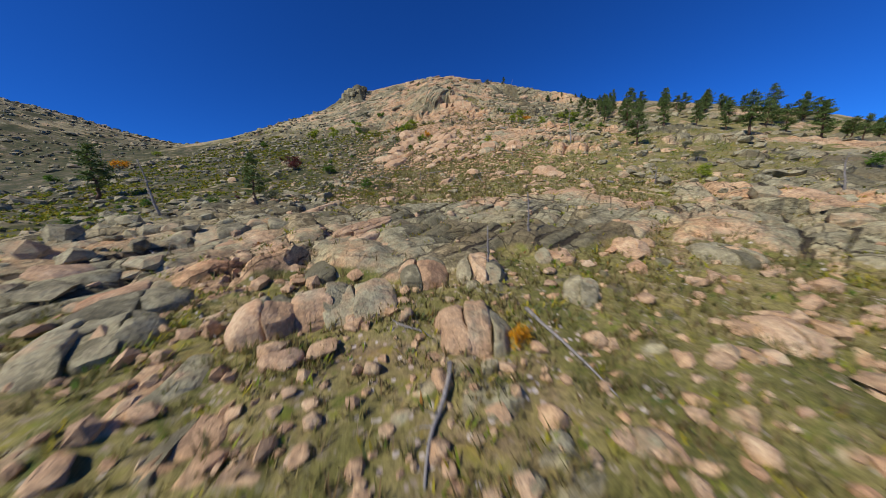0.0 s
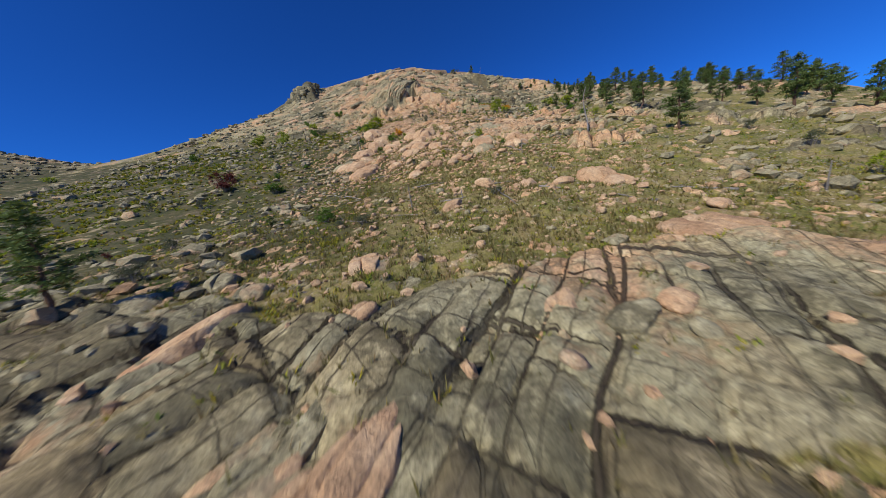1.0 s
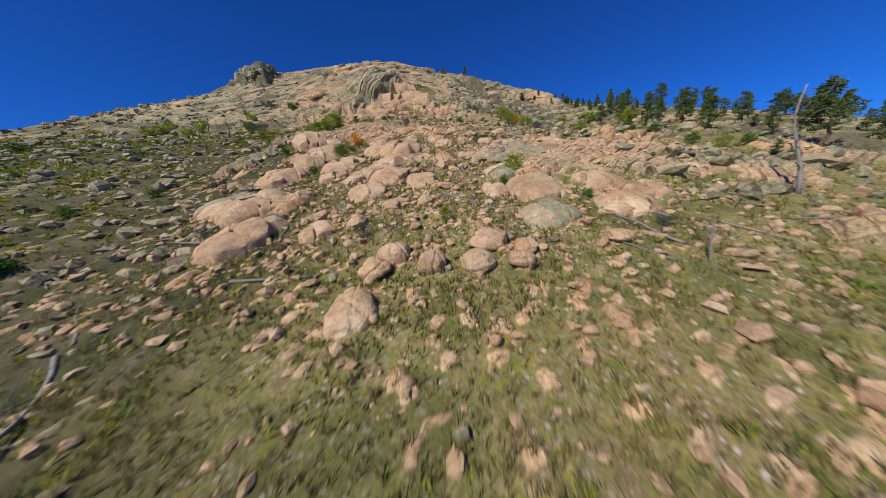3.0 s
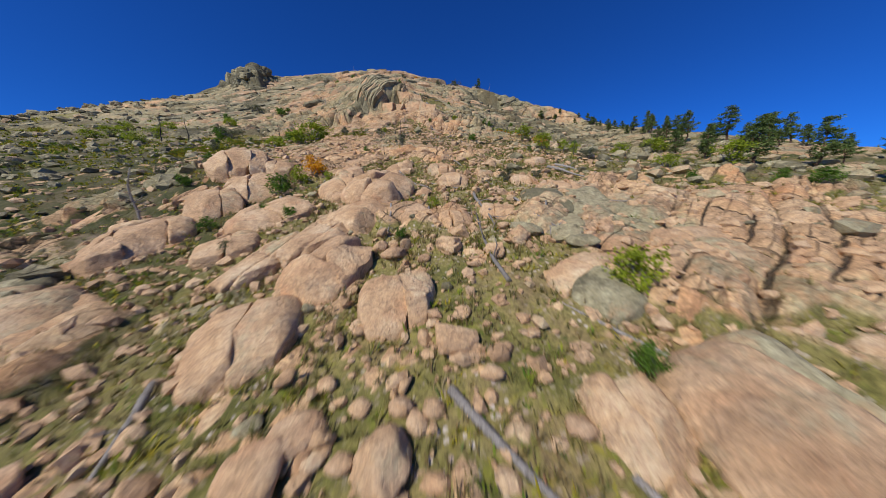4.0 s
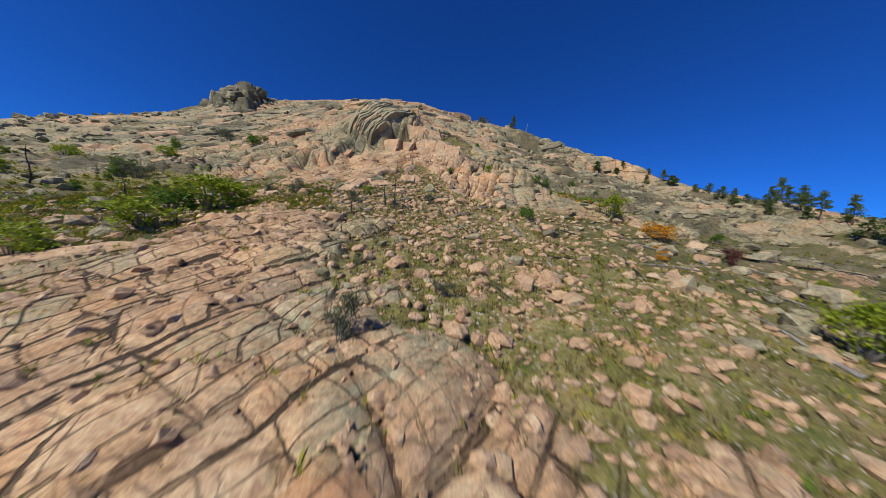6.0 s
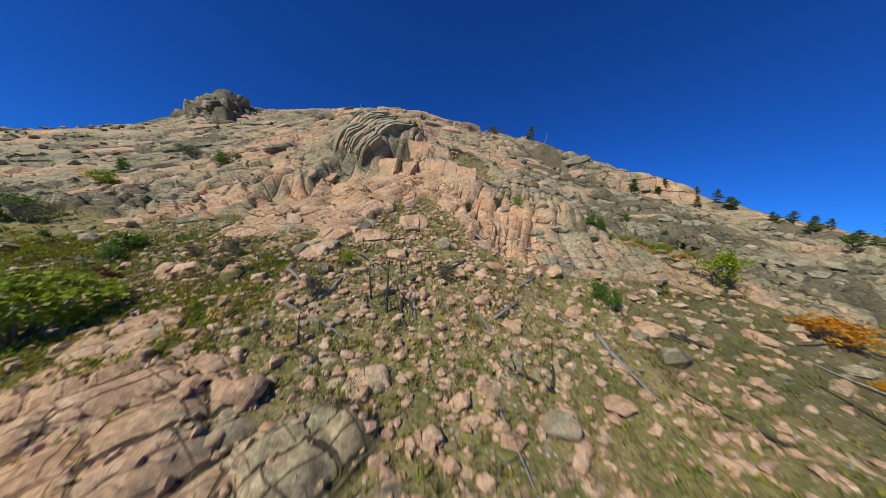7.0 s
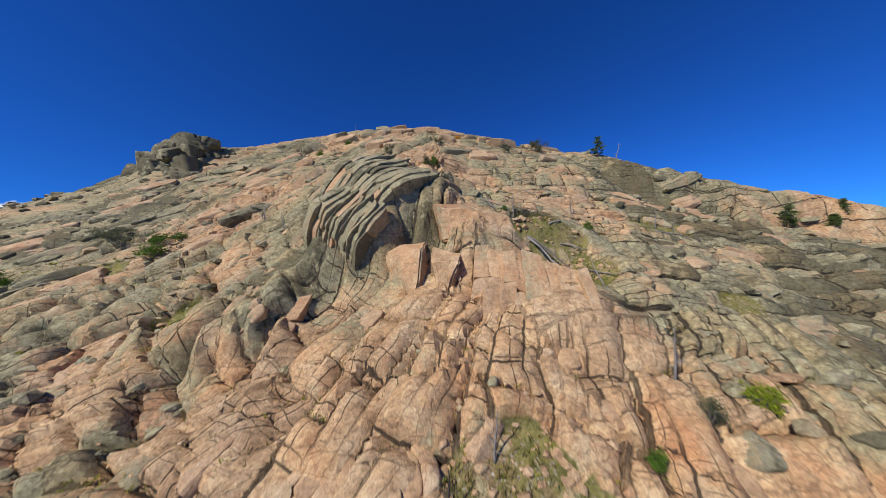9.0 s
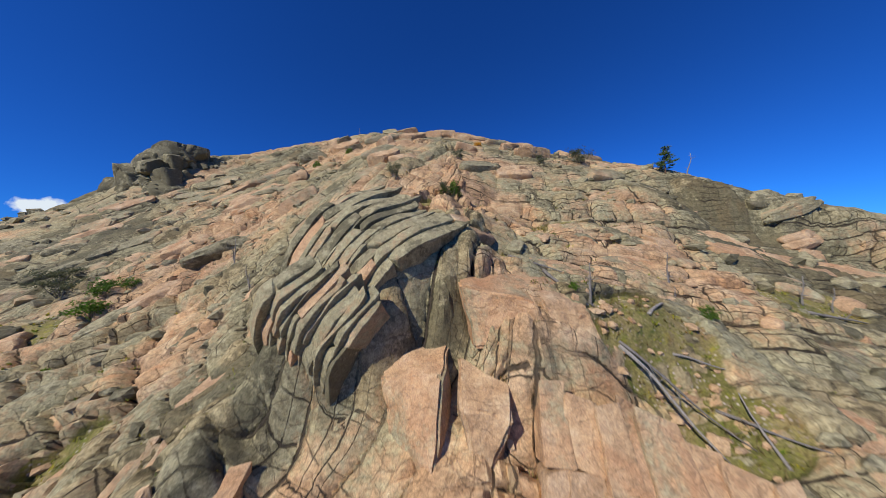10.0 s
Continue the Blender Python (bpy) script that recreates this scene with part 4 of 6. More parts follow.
PINES_A = [
    (52.6, 88.9, 4.2), (52.0, 83.2, 4.3), (50.9, 70.2, 4.8), (47.4, 57.0, 5.6), (52.2, 54.8, 5.3), (67.8, 63.7, 3.6),
    (55.2, 48.0, 7.6), (65.7, 54.4, 5.6), (61.8, 48.0, 5.3), (64.1, 45.0, 6.2), (69.1, 45.8, 2.9), (66.2, 42.0, 4.2),
    (-64.7, 48.0, 10.3), (-18.0, 24.6, 4.6), (-17.6, 41.3, 1.5), (42.1, 77.0, 5.0), (41.5, 68.1, 5.3), (40.0, 57.6, 6.3),
    (33.5, 45.1, 6.1), (56.1, 52.9, 5.3), (34.5, 57.7, 1.6), (41.7, 81.5, 4.1), (45.1, 74.0, 4.9), (49.5, 74.3, 2.9),
    (46.4, 66.3, 1.6), (44.1, 63.3, 2.8), (61.2, 118.3, 2.6), (64.1, 115.3, 2.5), (62.3, 105.4, 3.2), (60.3, 98.6, 4.5),
]
PINES_B = [
    (75.2, 102.5, 1.6), (38.8, 82.8, 3.4), (81.6, 98.5, 5.3), (58.3, 147.3, 3.6), (63.2, 145.5, 2.4), (71.4, 143.7, 2.1),
    (72.6, 138.2, 3.0), (65.2, 127.3, 1.8), (67.7, 124.9, 2.2), (65.7, 112.0, 2.1), (37.8, 159.2, 4.1),
]
GREEN_SHRUBS_A = [
    (-5.3, 77.2, 2.03, 1.79), (-39.3, 131.7, 4.71, 3.14), (9.5, 59.8, 1.02, 1.08), (13.3, 55.7, 0.88, 0.83), (33.0, 63.5, 1.66, 1.39), (33.2, 68.1, 1.89, 1.67),
    (36.7, 61.0, 1.54, 1.28), (26.4, 71.7, 0.84, 1.08), (31.1, 69.4, 1.15, 1.26), (-33.1, 154.5, 4.04, 3.03), (0.3, 87.2, 0.81, 0.66), (21.2, 87.6, 0.73, 1.0),
    (28.3, 121.0, 1.3, 1.7), (-14.7, 108.9, 4.52, 1.88), (20.3, 110.3, 1.26, 1.58), (-47.7, 150.9, 1.9, 2.14), (67.9, 121.6, 1.86, 1.67),
    (42.3, 107.0, 1.58, 1.16), (-38.3, 129.5, 2.25, 1.5), (20.4, 111.3, 1.62, 1.71), (-19.8, 121.5, 3.7, 1.75),
]
GREEN_SHRUBS_B = [
    (26.6, 120.9, 1.37, 1.89), (-48.3, 152.5, 2.35, 2.35), (-16.7, 118.0, 1.94, 1.61), (6.6, 152.1, 1.34, 1.82), (-19.4, 180.7, 2.17, 2.17),
    (-12.8, 182.6, 2.0, 1.5), (15.6, 148.5, 0.87, 0.76), (10.5, 137.4, 0.59, 0.64), (-26.5, 61.7, 3.35, 1.61), (-73.3, 110.4, 2.94, 2.94), (-15.8, 41.3, 0.88, 0.47),
    (-117.2, 78.6, 5.16, 3.79), (-29.1, 22.7, 1.55, 1.34), (43.9, 26.7, 1.73, 1.5),
]
YELLOW_SHRUBS_A = [
    (-62.6, 136.4, 5.04, 3.78), (-48.3, 124.6, 3.62, 3.06), (-14.3, 99.3, 3.02, 2.02), (33.4, 113.1, 3.54, 3.25), (11.5, 62.4, 1.8, 1.62), (3.5, 55.8, 0.79, 1.18),
    (-5.0, 79.5, 1.1, 1.47), (-11.7, 103.4, 4.16, 2.01), (25.9, 87.0, 1.64, 1.83), (26.3, 85.6, 1.29, 1.46), (32.0, 84.1, 2.17, 1.5), (-11.5, 108.8, 7.34, 3.29),
    (-55.9, 139.4, 4.72, 4.08), (1.6, 113.7, 1.43, 1.14), (-43.0, 143.1, 5.45, 3.07), (-62.3, 131.4, 7.68, 5.76), (-47.4, 118.2, 5.81, 3.42), (24.3, 89.8, 2.49, 2.49),
    (28.8, 75.6, 2.23, 1.56), (-60.5, 125.2, 9.52, 6.35), (-132.0, 123.0, 18.48, 15.84), (37.0, 76.1, 3.17, 2.54),
]
YELLOW_SHRUBS_B = [
    (37.6, 85.0, 3.74, 1.92), (29.1, 120.4, 1.0, 0.6), (30.1, 119.9, 1.1, 0.6), (31.0, 120.3, 0.9, 0.5), (31.9, 119.8, 1.2, 0.6), (32.8, 120.1, 1.0, 0.6), (33.6, 119.4, 1.2, 0.6),
    (34.5, 119.8, 1.0, 0.5), (35.4, 119.2, 1.2, 0.6), (36.4, 119.5, 1.1, 0.6), (37.3, 118.8, 1.2, 0.6), (38.4, 119.0, 1.0, 0.5), (33.1, 118.4, 0.9, 0.5),
]
ORANGE_SHRUBS = [
    (-3.5, 80.2, 2.3, 1.95), (34.5, 107.5, 3.59, 1.33), (14.7, 177.9, 1.9, 1.42), (-117.8, 96.2, 18.74, 5.0), (2.2, 6.1, 0.77, 0.62),
]
SAGE_SHRUBS = [
    (-1.5, 56.0, 1.1, 0.92), (-35.8, 129.4, 8.22, 3.2), (4.4, 90.8, 1.38, 1.65), (15.2, 75.5, 1.03, 0.69), (12.2, 75.1, 1.37, 1.22), (-6.3, 113.7, 1.43, 1.12),
    (3.9, 96.8, 0.69, 0.69), (8.1, 93.8, 0.99, 0.74), (-6.7, 115.3, 1.77, 1.36), (8.7, 112.5, 1.7, 1.13), (0.7, 110.3, 1.26, 1.26), (-41.1, 158.4, 5.51, 2.48),
    (5.6, 152.0, 1.45, 1.57), (9.0, 164.0, 2.1, 1.57), (22.9, 165.9, 2.25, 1.5), (-0.2, 156.6, 1.82, 2.1), (31.0, 167.9, 4.96, 1.19), (-44.2, 160.6, 6.38, 1.7),
    (-8.8, 34.0, 1.15, 0.65), (-6.8, 34.0, 1.19, 0.85), (-0.8, 33.3, 0.7, 0.42), (4.9, 35.9, 1.48, 0.74),
]
RED_SHRUBS = [
    (-36.9, 65.8, 4.27, 2.85), (-40.2, 71.9, 9.29, 2.48),
]
LOGS_A = [
    (0.3, 5.3, -0.2, 3.0, 0.08), (2.8, 7.3, 3.9, 4.5, 0.07), (-4.0, 7.3, -2.5, 7.4, 0.05), (-8.2, 7.7, -6.4, 6.4, 0.06), (-1.5, 7.1, -0.1, 6.1, 0.04), (-11.9, 10.4, -16.8, 13.4, 0.07),
    (5.4, 36.9, 5.3, 32.0, 0.09), (-0.1, 36.3, 2.3, 36.2, 0.11), (8.8, 35.3, 10.1, 33.9, 0.12), (-2.4, 44.0, 1.4, 43.2, 0.1), (10.0, 33.6, 8.0, 30.9, 0.06), (-13.9, 52.8, -8.5, 44.4, 0.11),
    (9.7, 30.9, 9.6, 30.0, 0.07), (4.9, 39.1, 8.2, 38.3, 0.09), (-2.3, 34.1, -5.9, 36.3, 0.03), (4.4, 60.7, 7.2, 55.7, 0.13), (7.4, 58.4, 8.7, 55.0, 0.09), (7.1, 55.0, 7.5, 52.6, 0.09),
    (17.4, 55.9, 13.0, 52.6, 0.19),
]
LOGS_B = [
    (17.3, 54.3, 14.5, 52.2, 0.17), (5.0, 52.3, 8.5, 51.8, 0.12), (-8.5, 55.2, -3.9, 53.6, 0.11), (-2.4, 56.0, 0.9, 57.1, 0.08), (-3.5, 62.8, -3.0, 59.6, 0.13), (-7.3, 59.0, -7.5, 61.2, 0.1),
    (7.4, 63.8, 8.0, 69.8, 0.11), (10.4, 55.8, 8.0, 54.2, 0.06), (-8.5, 56.5, -7.8, 57.7, 0.05), (8.8, 72.9, 8.5, 68.0, 0.13), (11.1, 71.1, 10.6, 67.6, 0.09), (11.9, 68.7, 10.7, 66.3, 0.08),
    (3.0, 71.4, 2.8, 69.0, 0.09), (5.4, 71.5, 5.1, 69.0, 0.08), (-2.3, 68.8, -1.6, 71.4, 0.07), (10.6, 67.9, 11.9, 65.4, 0.08), (16.1, 69.1, 17.7, 67.3, 0.06), (-5.4, 76.7, -2.6, 73.6, 0.11),
    (19.3, 79.1, 21.1, 75.6, 0.16),
]
LOGS_C = [
    (6.3, 76.2, 8.4, 74.0, 0.09), (4.7, 76.8, 6.1, 74.6, 0.1), (17.7, 77.8, 19.0, 74.2, 0.17), (10.6, 76.8, 10.8, 74.3, 0.07), (-3.0, 77.7, -2.5, 81.2, 0.07), (3.8, 79.5, 4.4, 77.7, 0.16),
    (9.0, 83.1, 9.9, 80.2, 0.11), (0.8, 80.8, 2.5, 78.4, 0.06), (23.2, 87.6, 20.4, 80.0, 0.13), (25.8, 80.8, 28.1, 79.1, 0.12), (16.5, 100.3, 19.1, 99.5, 0.12), (24.0, 100.9, 21.1, 96.0, 0.11),
    (17.2, 107.8, 17.2, 104.0, 0.17), (11.0, 94.7, 11.4, 93.5, 0.06), (9.4, 104.8, 10.3, 99.3, 0.08), (16.0, 98.6, 15.7, 96.2, 0.08), (25.1, 98.5, 24.2, 95.3, 0.12), (-0.6, 109.6, 3.3, 106.9, 0.12),
    (-25.8, 115.2, -18.8, 108.7, 0.19),
]
LOGS_D = [
    (31.4, 100.2, 33.1, 102.3, 0.15), (-5.4, 118.6, -1.9, 114.3, 0.22), (-2.0, 113.1, 0.8, 110.7, 0.14), (1.1, 110.7, 0.7, 108.4, 0.1), (1.1, 109.9, 2.2, 112.6, 0.13), (2.8, 108.4, 3.4, 110.6, 0.1),
    (4.1, 108.7, 3.6, 110.3, 0.07), (5.7, 108.0, 6.2, 111.1, 0.12), (6.6, 108.4, 6.4, 111.1, 0.11), (4.7, 110.9, 7.2, 112.2, 0.11), (6.8, 109.3, 7.5, 108.6, 0.09), (10.8, 115.0, 7.7, 112.4, 0.14),
    (2.4, 115.2, 4.8, 113.0, 0.09), (16.3, 113.7, 14.3, 112.2, 0.19), (12.8, 114.6, 13.1, 113.1, 0.11), (15.1, 110.9, 16.5, 108.0, 0.11), (11.2, 108.8, 14.0, 110.9, 0.11), (-8.8, 111.5, -9.4, 114.1, 0.1),
    (-8.4, 113.2, -6.9, 114.1, 0.1),
]
LOGS_E = [
    (1.3, 108.4, 1.4, 109.6, 0.08), (-4.4, 112.2, -4.6, 113.6, 0.1), (-5.3, 116.0, -4.1, 113.4, 0.12), (8.5, 110.9, 8.7, 108.1, 0.05), (2.4, 117.5, 5.4, 117.7, 0.12), (12.0, 120.2, 14.7, 117.0, 0.16),
    (-5.7, 119.2, -6.9, 117.6, 0.11), (-5.1, 117.8, -2.6, 115.4, 0.15), (1.8, 117.4, 2.4, 115.7, 0.09), (17.8, 118.8, 20.6, 115.9, 0.11), (12.6, 115.5, 13.0, 113.8, 0.09), (10.4, 115.1, 8.8, 114.0, 0.12),
    (-3.1, 119.5, -6.9, 122.0, 0.09), (14.0, 138.3, 16.6, 135.1, 0.13), (11.6, 142.3, 13.3, 139.3, 0.13), (17.3, 138.4, 20.1, 137.6, 0.08),
]
SNAGS = [
    (-23.0, 20.6, 4.4), (2.0, 9.7, 2.1), (4.5, 12.3, 2.0), (29.8, 18.9, 2.7), (21.3, 25.6, 1.7), (-81.6, 63.0, 9.0),
    (-2.7, 36.2, 2.1), (1.9, 36.2, 1.1), (25.5, 52.0, 6.5), (-12.6, 74.2, 4.0), (13.3, 48.4, 1.8), (5.0, 109.0, 3.2),
    (-40.1, 121.6, 4.8), (-43.2, 119.2, 4.9), (24.8, 83.6, 1.7), (-16.4, 107.3, 3.5), (2.3, 85.6, 1.1), (2.0, 100.4, 0.7),
    (-10.4, 104.0, 1.2), (1.3, 106.7, 1.5), (-20.2, 157.3, 2.3), (-13.3, 149.5, 1.8), (-13.8, 196.9, 2.5), (42.7, 160.6, 3.5),
    (13.3, 139.8, 1.7), (16.8, 127.2, 2.8), (6.6, 126.1, 2.3), (4.0, 110.1, 2.2),
]

rng = random.Random(7)


def part(name, bm, mat, parent, label="", smooth_faces=True):
    me = bpy.data.meshes.new(name)
    bm.to_mesh(me)
    bm.free()
    me.materials.append(mat)
    me.polygons.foreach_set("use_smooth", [smooth_faces] * len(me.polygons))
    ob = new(name, me)
    ob.parent = parent
    if label:
        tagged(ob, label)
    return ob


# ---- rocks ----
def rock_mesh(name, seed, levels, cuts, flat, wear, mat, square=4.0):
    """A granite block one metre across: a worn cube cut by planes, with a crack or two and worn faces."""
    r = random.Random(seed)
    bm = bmesh.new()
    bmesh.ops.create_icosphere(bm, subdivisions=levels, radius=0.62)
    planes = []
    for _ in range(cuts):
        d = Vector((r.gauss(0, 1), r.gauss(0, 1), r.gauss(0, 1))).normalized()
        planes.append((d, r.uniform(flat, 0.56)))
    seams = [(Vector((r.gauss(0, 1), r.gauss(0, 1), r.gauss(0, 0.5))).normalized(), r.uniform(-0.2, 0.2)) for _ in range(2)]
    off = Vector((seed * 3.7, seed * 1.3, 0))
    turn = Euler((r.uniform(-0.5, 0.5), r.uniform(-0.5, 0.5), r.uniform(0, 3))).to_matrix()
    for v in bm.verts:
        d = v.co.normalized()
        p = turn @ (d * 0.5 / (abs(d.x) ** square + abs(d.y) ** square + abs(d.z) ** square) ** (1 / square))
        for d, at in planes:
            over = p.dot(d) - at
            if over > 0:
                p -= d * over * 0.93
        bend = noise.noise(p * 2.2 + off) * 0.09
        for d, at in seams:
            gap = abs(p.dot(d) - at - bend)
            p *= 1 - 0.10 * math.exp(-(gap / 0.028) ** 2)
        p += p.normalized() * (wear * noise.fractal(p * 3.0 + off, 1.0, 2.0, 4))
        v.co = p
    me = bpy.data.meshes.new(name)
    bm.to_mesh(me)
    bm.free()
    me.materials.append(mat)
    me.polygons.foreach_set("use_smooth", [True] * len(me.polygons))
    return me


LARGE = [rock_mesh("boulder", k, 4, 9 + k % 4 if k < 5 else 15, 0.36 if k < 5 else 0.26, 0.03, rock_mat, 2.8 if k < 5 else 5.0) for k in range(9)]
LARGE_GREY = [rock_mesh("boulder", 20 + k, 4, 14 + k, 0.25, 0.03, grey_rock) for k in range(4)]
SMALL = [rock_mesh("boulder", 40 + k, 3, 12 + k % 4, 0.25, 0.03, rock_mat) for k in range(8)]
SMALL_GREY = [rock_mesh("boulder", 60 + k, 3, 11 + k % 4, 0.27, 0.03, grey_rock) for k in range(4)]

# egg-shaped ones, narrower towards one end, split by an open crack
EGGS = [rock_mesh("boulder", 90 + k, 5, 7 + k, 0.37, 0.03, rock_mat, 2.6) for k in range(4)]
for k, me in enumerate(EGGS):
    for v in me.vertices:
        narrow = 1 - (0.5, 0.25, 0.6, 0.35)[k] * (v.co.y + 0.15)
        v.co.x, v.co.z = v.co.x * narrow, v.co.z * (0.35 + 0.65 * narrow)


def boulder(x, y, w, h, grey, label, group, sunk=0.3, squat=0.5):
    meshes = (LARGE_GREY if grey else LARGE) if w > 1.1 else (SMALL_GREY if grey else SMALL)
    w, h = 0.86 * w, 0.86 * h
    ob = new("boulder", rng.choice(meshes[:5] if y < 60 else meshes[-5:]))
    deep = w * rng.uniform(0.75, 1.0)
    egg = w > 1.0 and 49 < y < 55 and not grey
    if egg:
        ob.data = EGGS[int(7 * x + 3 * y) % 4]
        deep, w = 1.28 * deep, 1.02 * w
    tall = min(max(0.8 * h, squat * w), 1.2 * w)
    y = y + 0.3 * deep
    near = heights([x, x, x - 0.5 * w, x + 0.5 * w], [y - 0.5 * deep, y + 0.5 * deep, y, y])
    ground_z = float(near.mean())
    tilt, roll = math.degrees(math.atan2(near[1] - near[0], deep)), -math.degrees(math.atan2(near[3] - near[2], w))
    ob.matrix_world = pose(x, y, ground_z + tall * (0.5 - sunk), 0.75 * min(max(tilt, -10), 45), 0.7 * min(max(roll, -35), 35)) @ pose(0, 0, 0, rng.uniform(-12, 12), rng.uniform(-12, 12), rng.uniform(-40, 40) * (0.6 if egg else 1)) @ Matrix.Diagonal((w, deep, tall, 1))
    return tagged(ob, label, "boulder", group)


ROCK_SETS = [FOOT_ROCKS_A+FOOT_ROCKS_B, SLAB_ROCKS, MEADOW_ROCKS_A+MEADOW_ROCKS_B, TALUS_ROCKS_A+TALUS_ROCKS_B, BLOCKS_ROCKS_A+BLOCKS_ROCKS_B, LEDGES_ROCKS, CHUTE_ROCKS_A+CHUTE_ROCKS_B, SCREE_ROCKS_A+SCREE_ROCKS_B]
ROCK_LABELS = [
    ("pink granite boulder lying in grass below the slabs", 0.1), ("rounded granite boulder resting on the lichened slab", 0.35),
    ("pale weathered granite boulder lying in the dry meadow", 0.6), ("rounded peach granite boulder on the stony grass", 0.05),
    ("large cracked peach granite block on the hillside", 0.12), ("blocky granite boulder wedged among fallen timber", 0.08),
    ("angular pink granite boulder on gravel and grass", 0.1), ("loose pink granite boulder among burnt logs", 0.1),
]
for (label, greyness), rocks in zip(ROCK_LABELS, ROCK_SETS):
    pieces = []
    low = 0.65 if "below the slabs" in label else 1.0
    for x, y, w, h in rocks:
        # the widest masses are clusters of three
        pieces += [(x, y, w, h)] if w < 3.6 else [(x - 0.3 * w, y, 0.56 * w, 0.8 * h), (x + 0.28 * w, y + 0.1 * w, 0.54 * w, 0.8 * h), (x, y + 0.3 * w, 0.6 * w, 0.9 * h)]
    for x, y, w, h in pieces:
        small = 0.74 if 'meadow' in label else 1.0
        boulder(x, y, w * small, h * low * small, rng.random() < greyness, label, "boulders on the slope", 0.44 if w > 1.8 else 0.29, 0.5 if low == 1 else 0.34)
# smaller boulders strewn over the talus beside the way
n_strewn = 0
while n_strewn < 40:
    x, y = rng.uniform(-34, 36), rng.uniform(26, 124)
    if rng.random() > 0.35 + 0.65 * math.exp(-((y - 60) / 12) ** 2) + 0.65 * math.exp(-((y - 112) / 11) ** 2):
        continue
    w = 0.4 + 0.6 * rng.random() ** 2
    boulder(x, y, w, w * rng.uniform(0.6, 1.0), rng.random() < 0.25, "weathered granite boulder half sunk in grass", "boulders on the slope")
    n_strewn += 1


# blocks tumbled on the ledges beside the cliff
for _ in range(34):
    x, y = rng.uniform(9, 36), rng.uniform(124, 149)
    w = 0.8 + 1.7 * rng.random() ** 2
    boulder(x, y, w, w * rng.uniform(0.5, 0.9), rng.random() < 0.5, "angular granite block tumbled onto a grassy cliff ledge", "boulders on the slope", 0.36)

# ---- bedrock outcrops ----
def cube_ball(n):
    """A cube of n by n faces a side, as points between -1 and 1 and quads."""
    index, points, quads = {}, [], []
    def at(p):
        key = tuple(round(v * n) for v in p)
        if key not in index:
            index[key] = len(points)
            points.append(p)
        return index[key]
    for axis in range(3):
        for side in (-1, 1):
            for i in range(n):
                for j in range(n):
                    ring = []
                    for di, dj in ((0, 0), (1, 0), (1, 1), (0, 1)) if side > 0 else ((0, 0), (0, 1), (1, 1), (1, 0)):
                        p = [0, 0, 0]
                        p[axis], p[(axis + 1) % 3], p[(axis + 2) % 3] = side, 2 * (i + di) / n - 1, 2 * (j + dj) / n - 1
                        ring.append(at(tuple(p)))
                    quads.append(ring)
    return np.array(points, float), quads


CUBE, CUBE_QUADS = cube_ball(11)


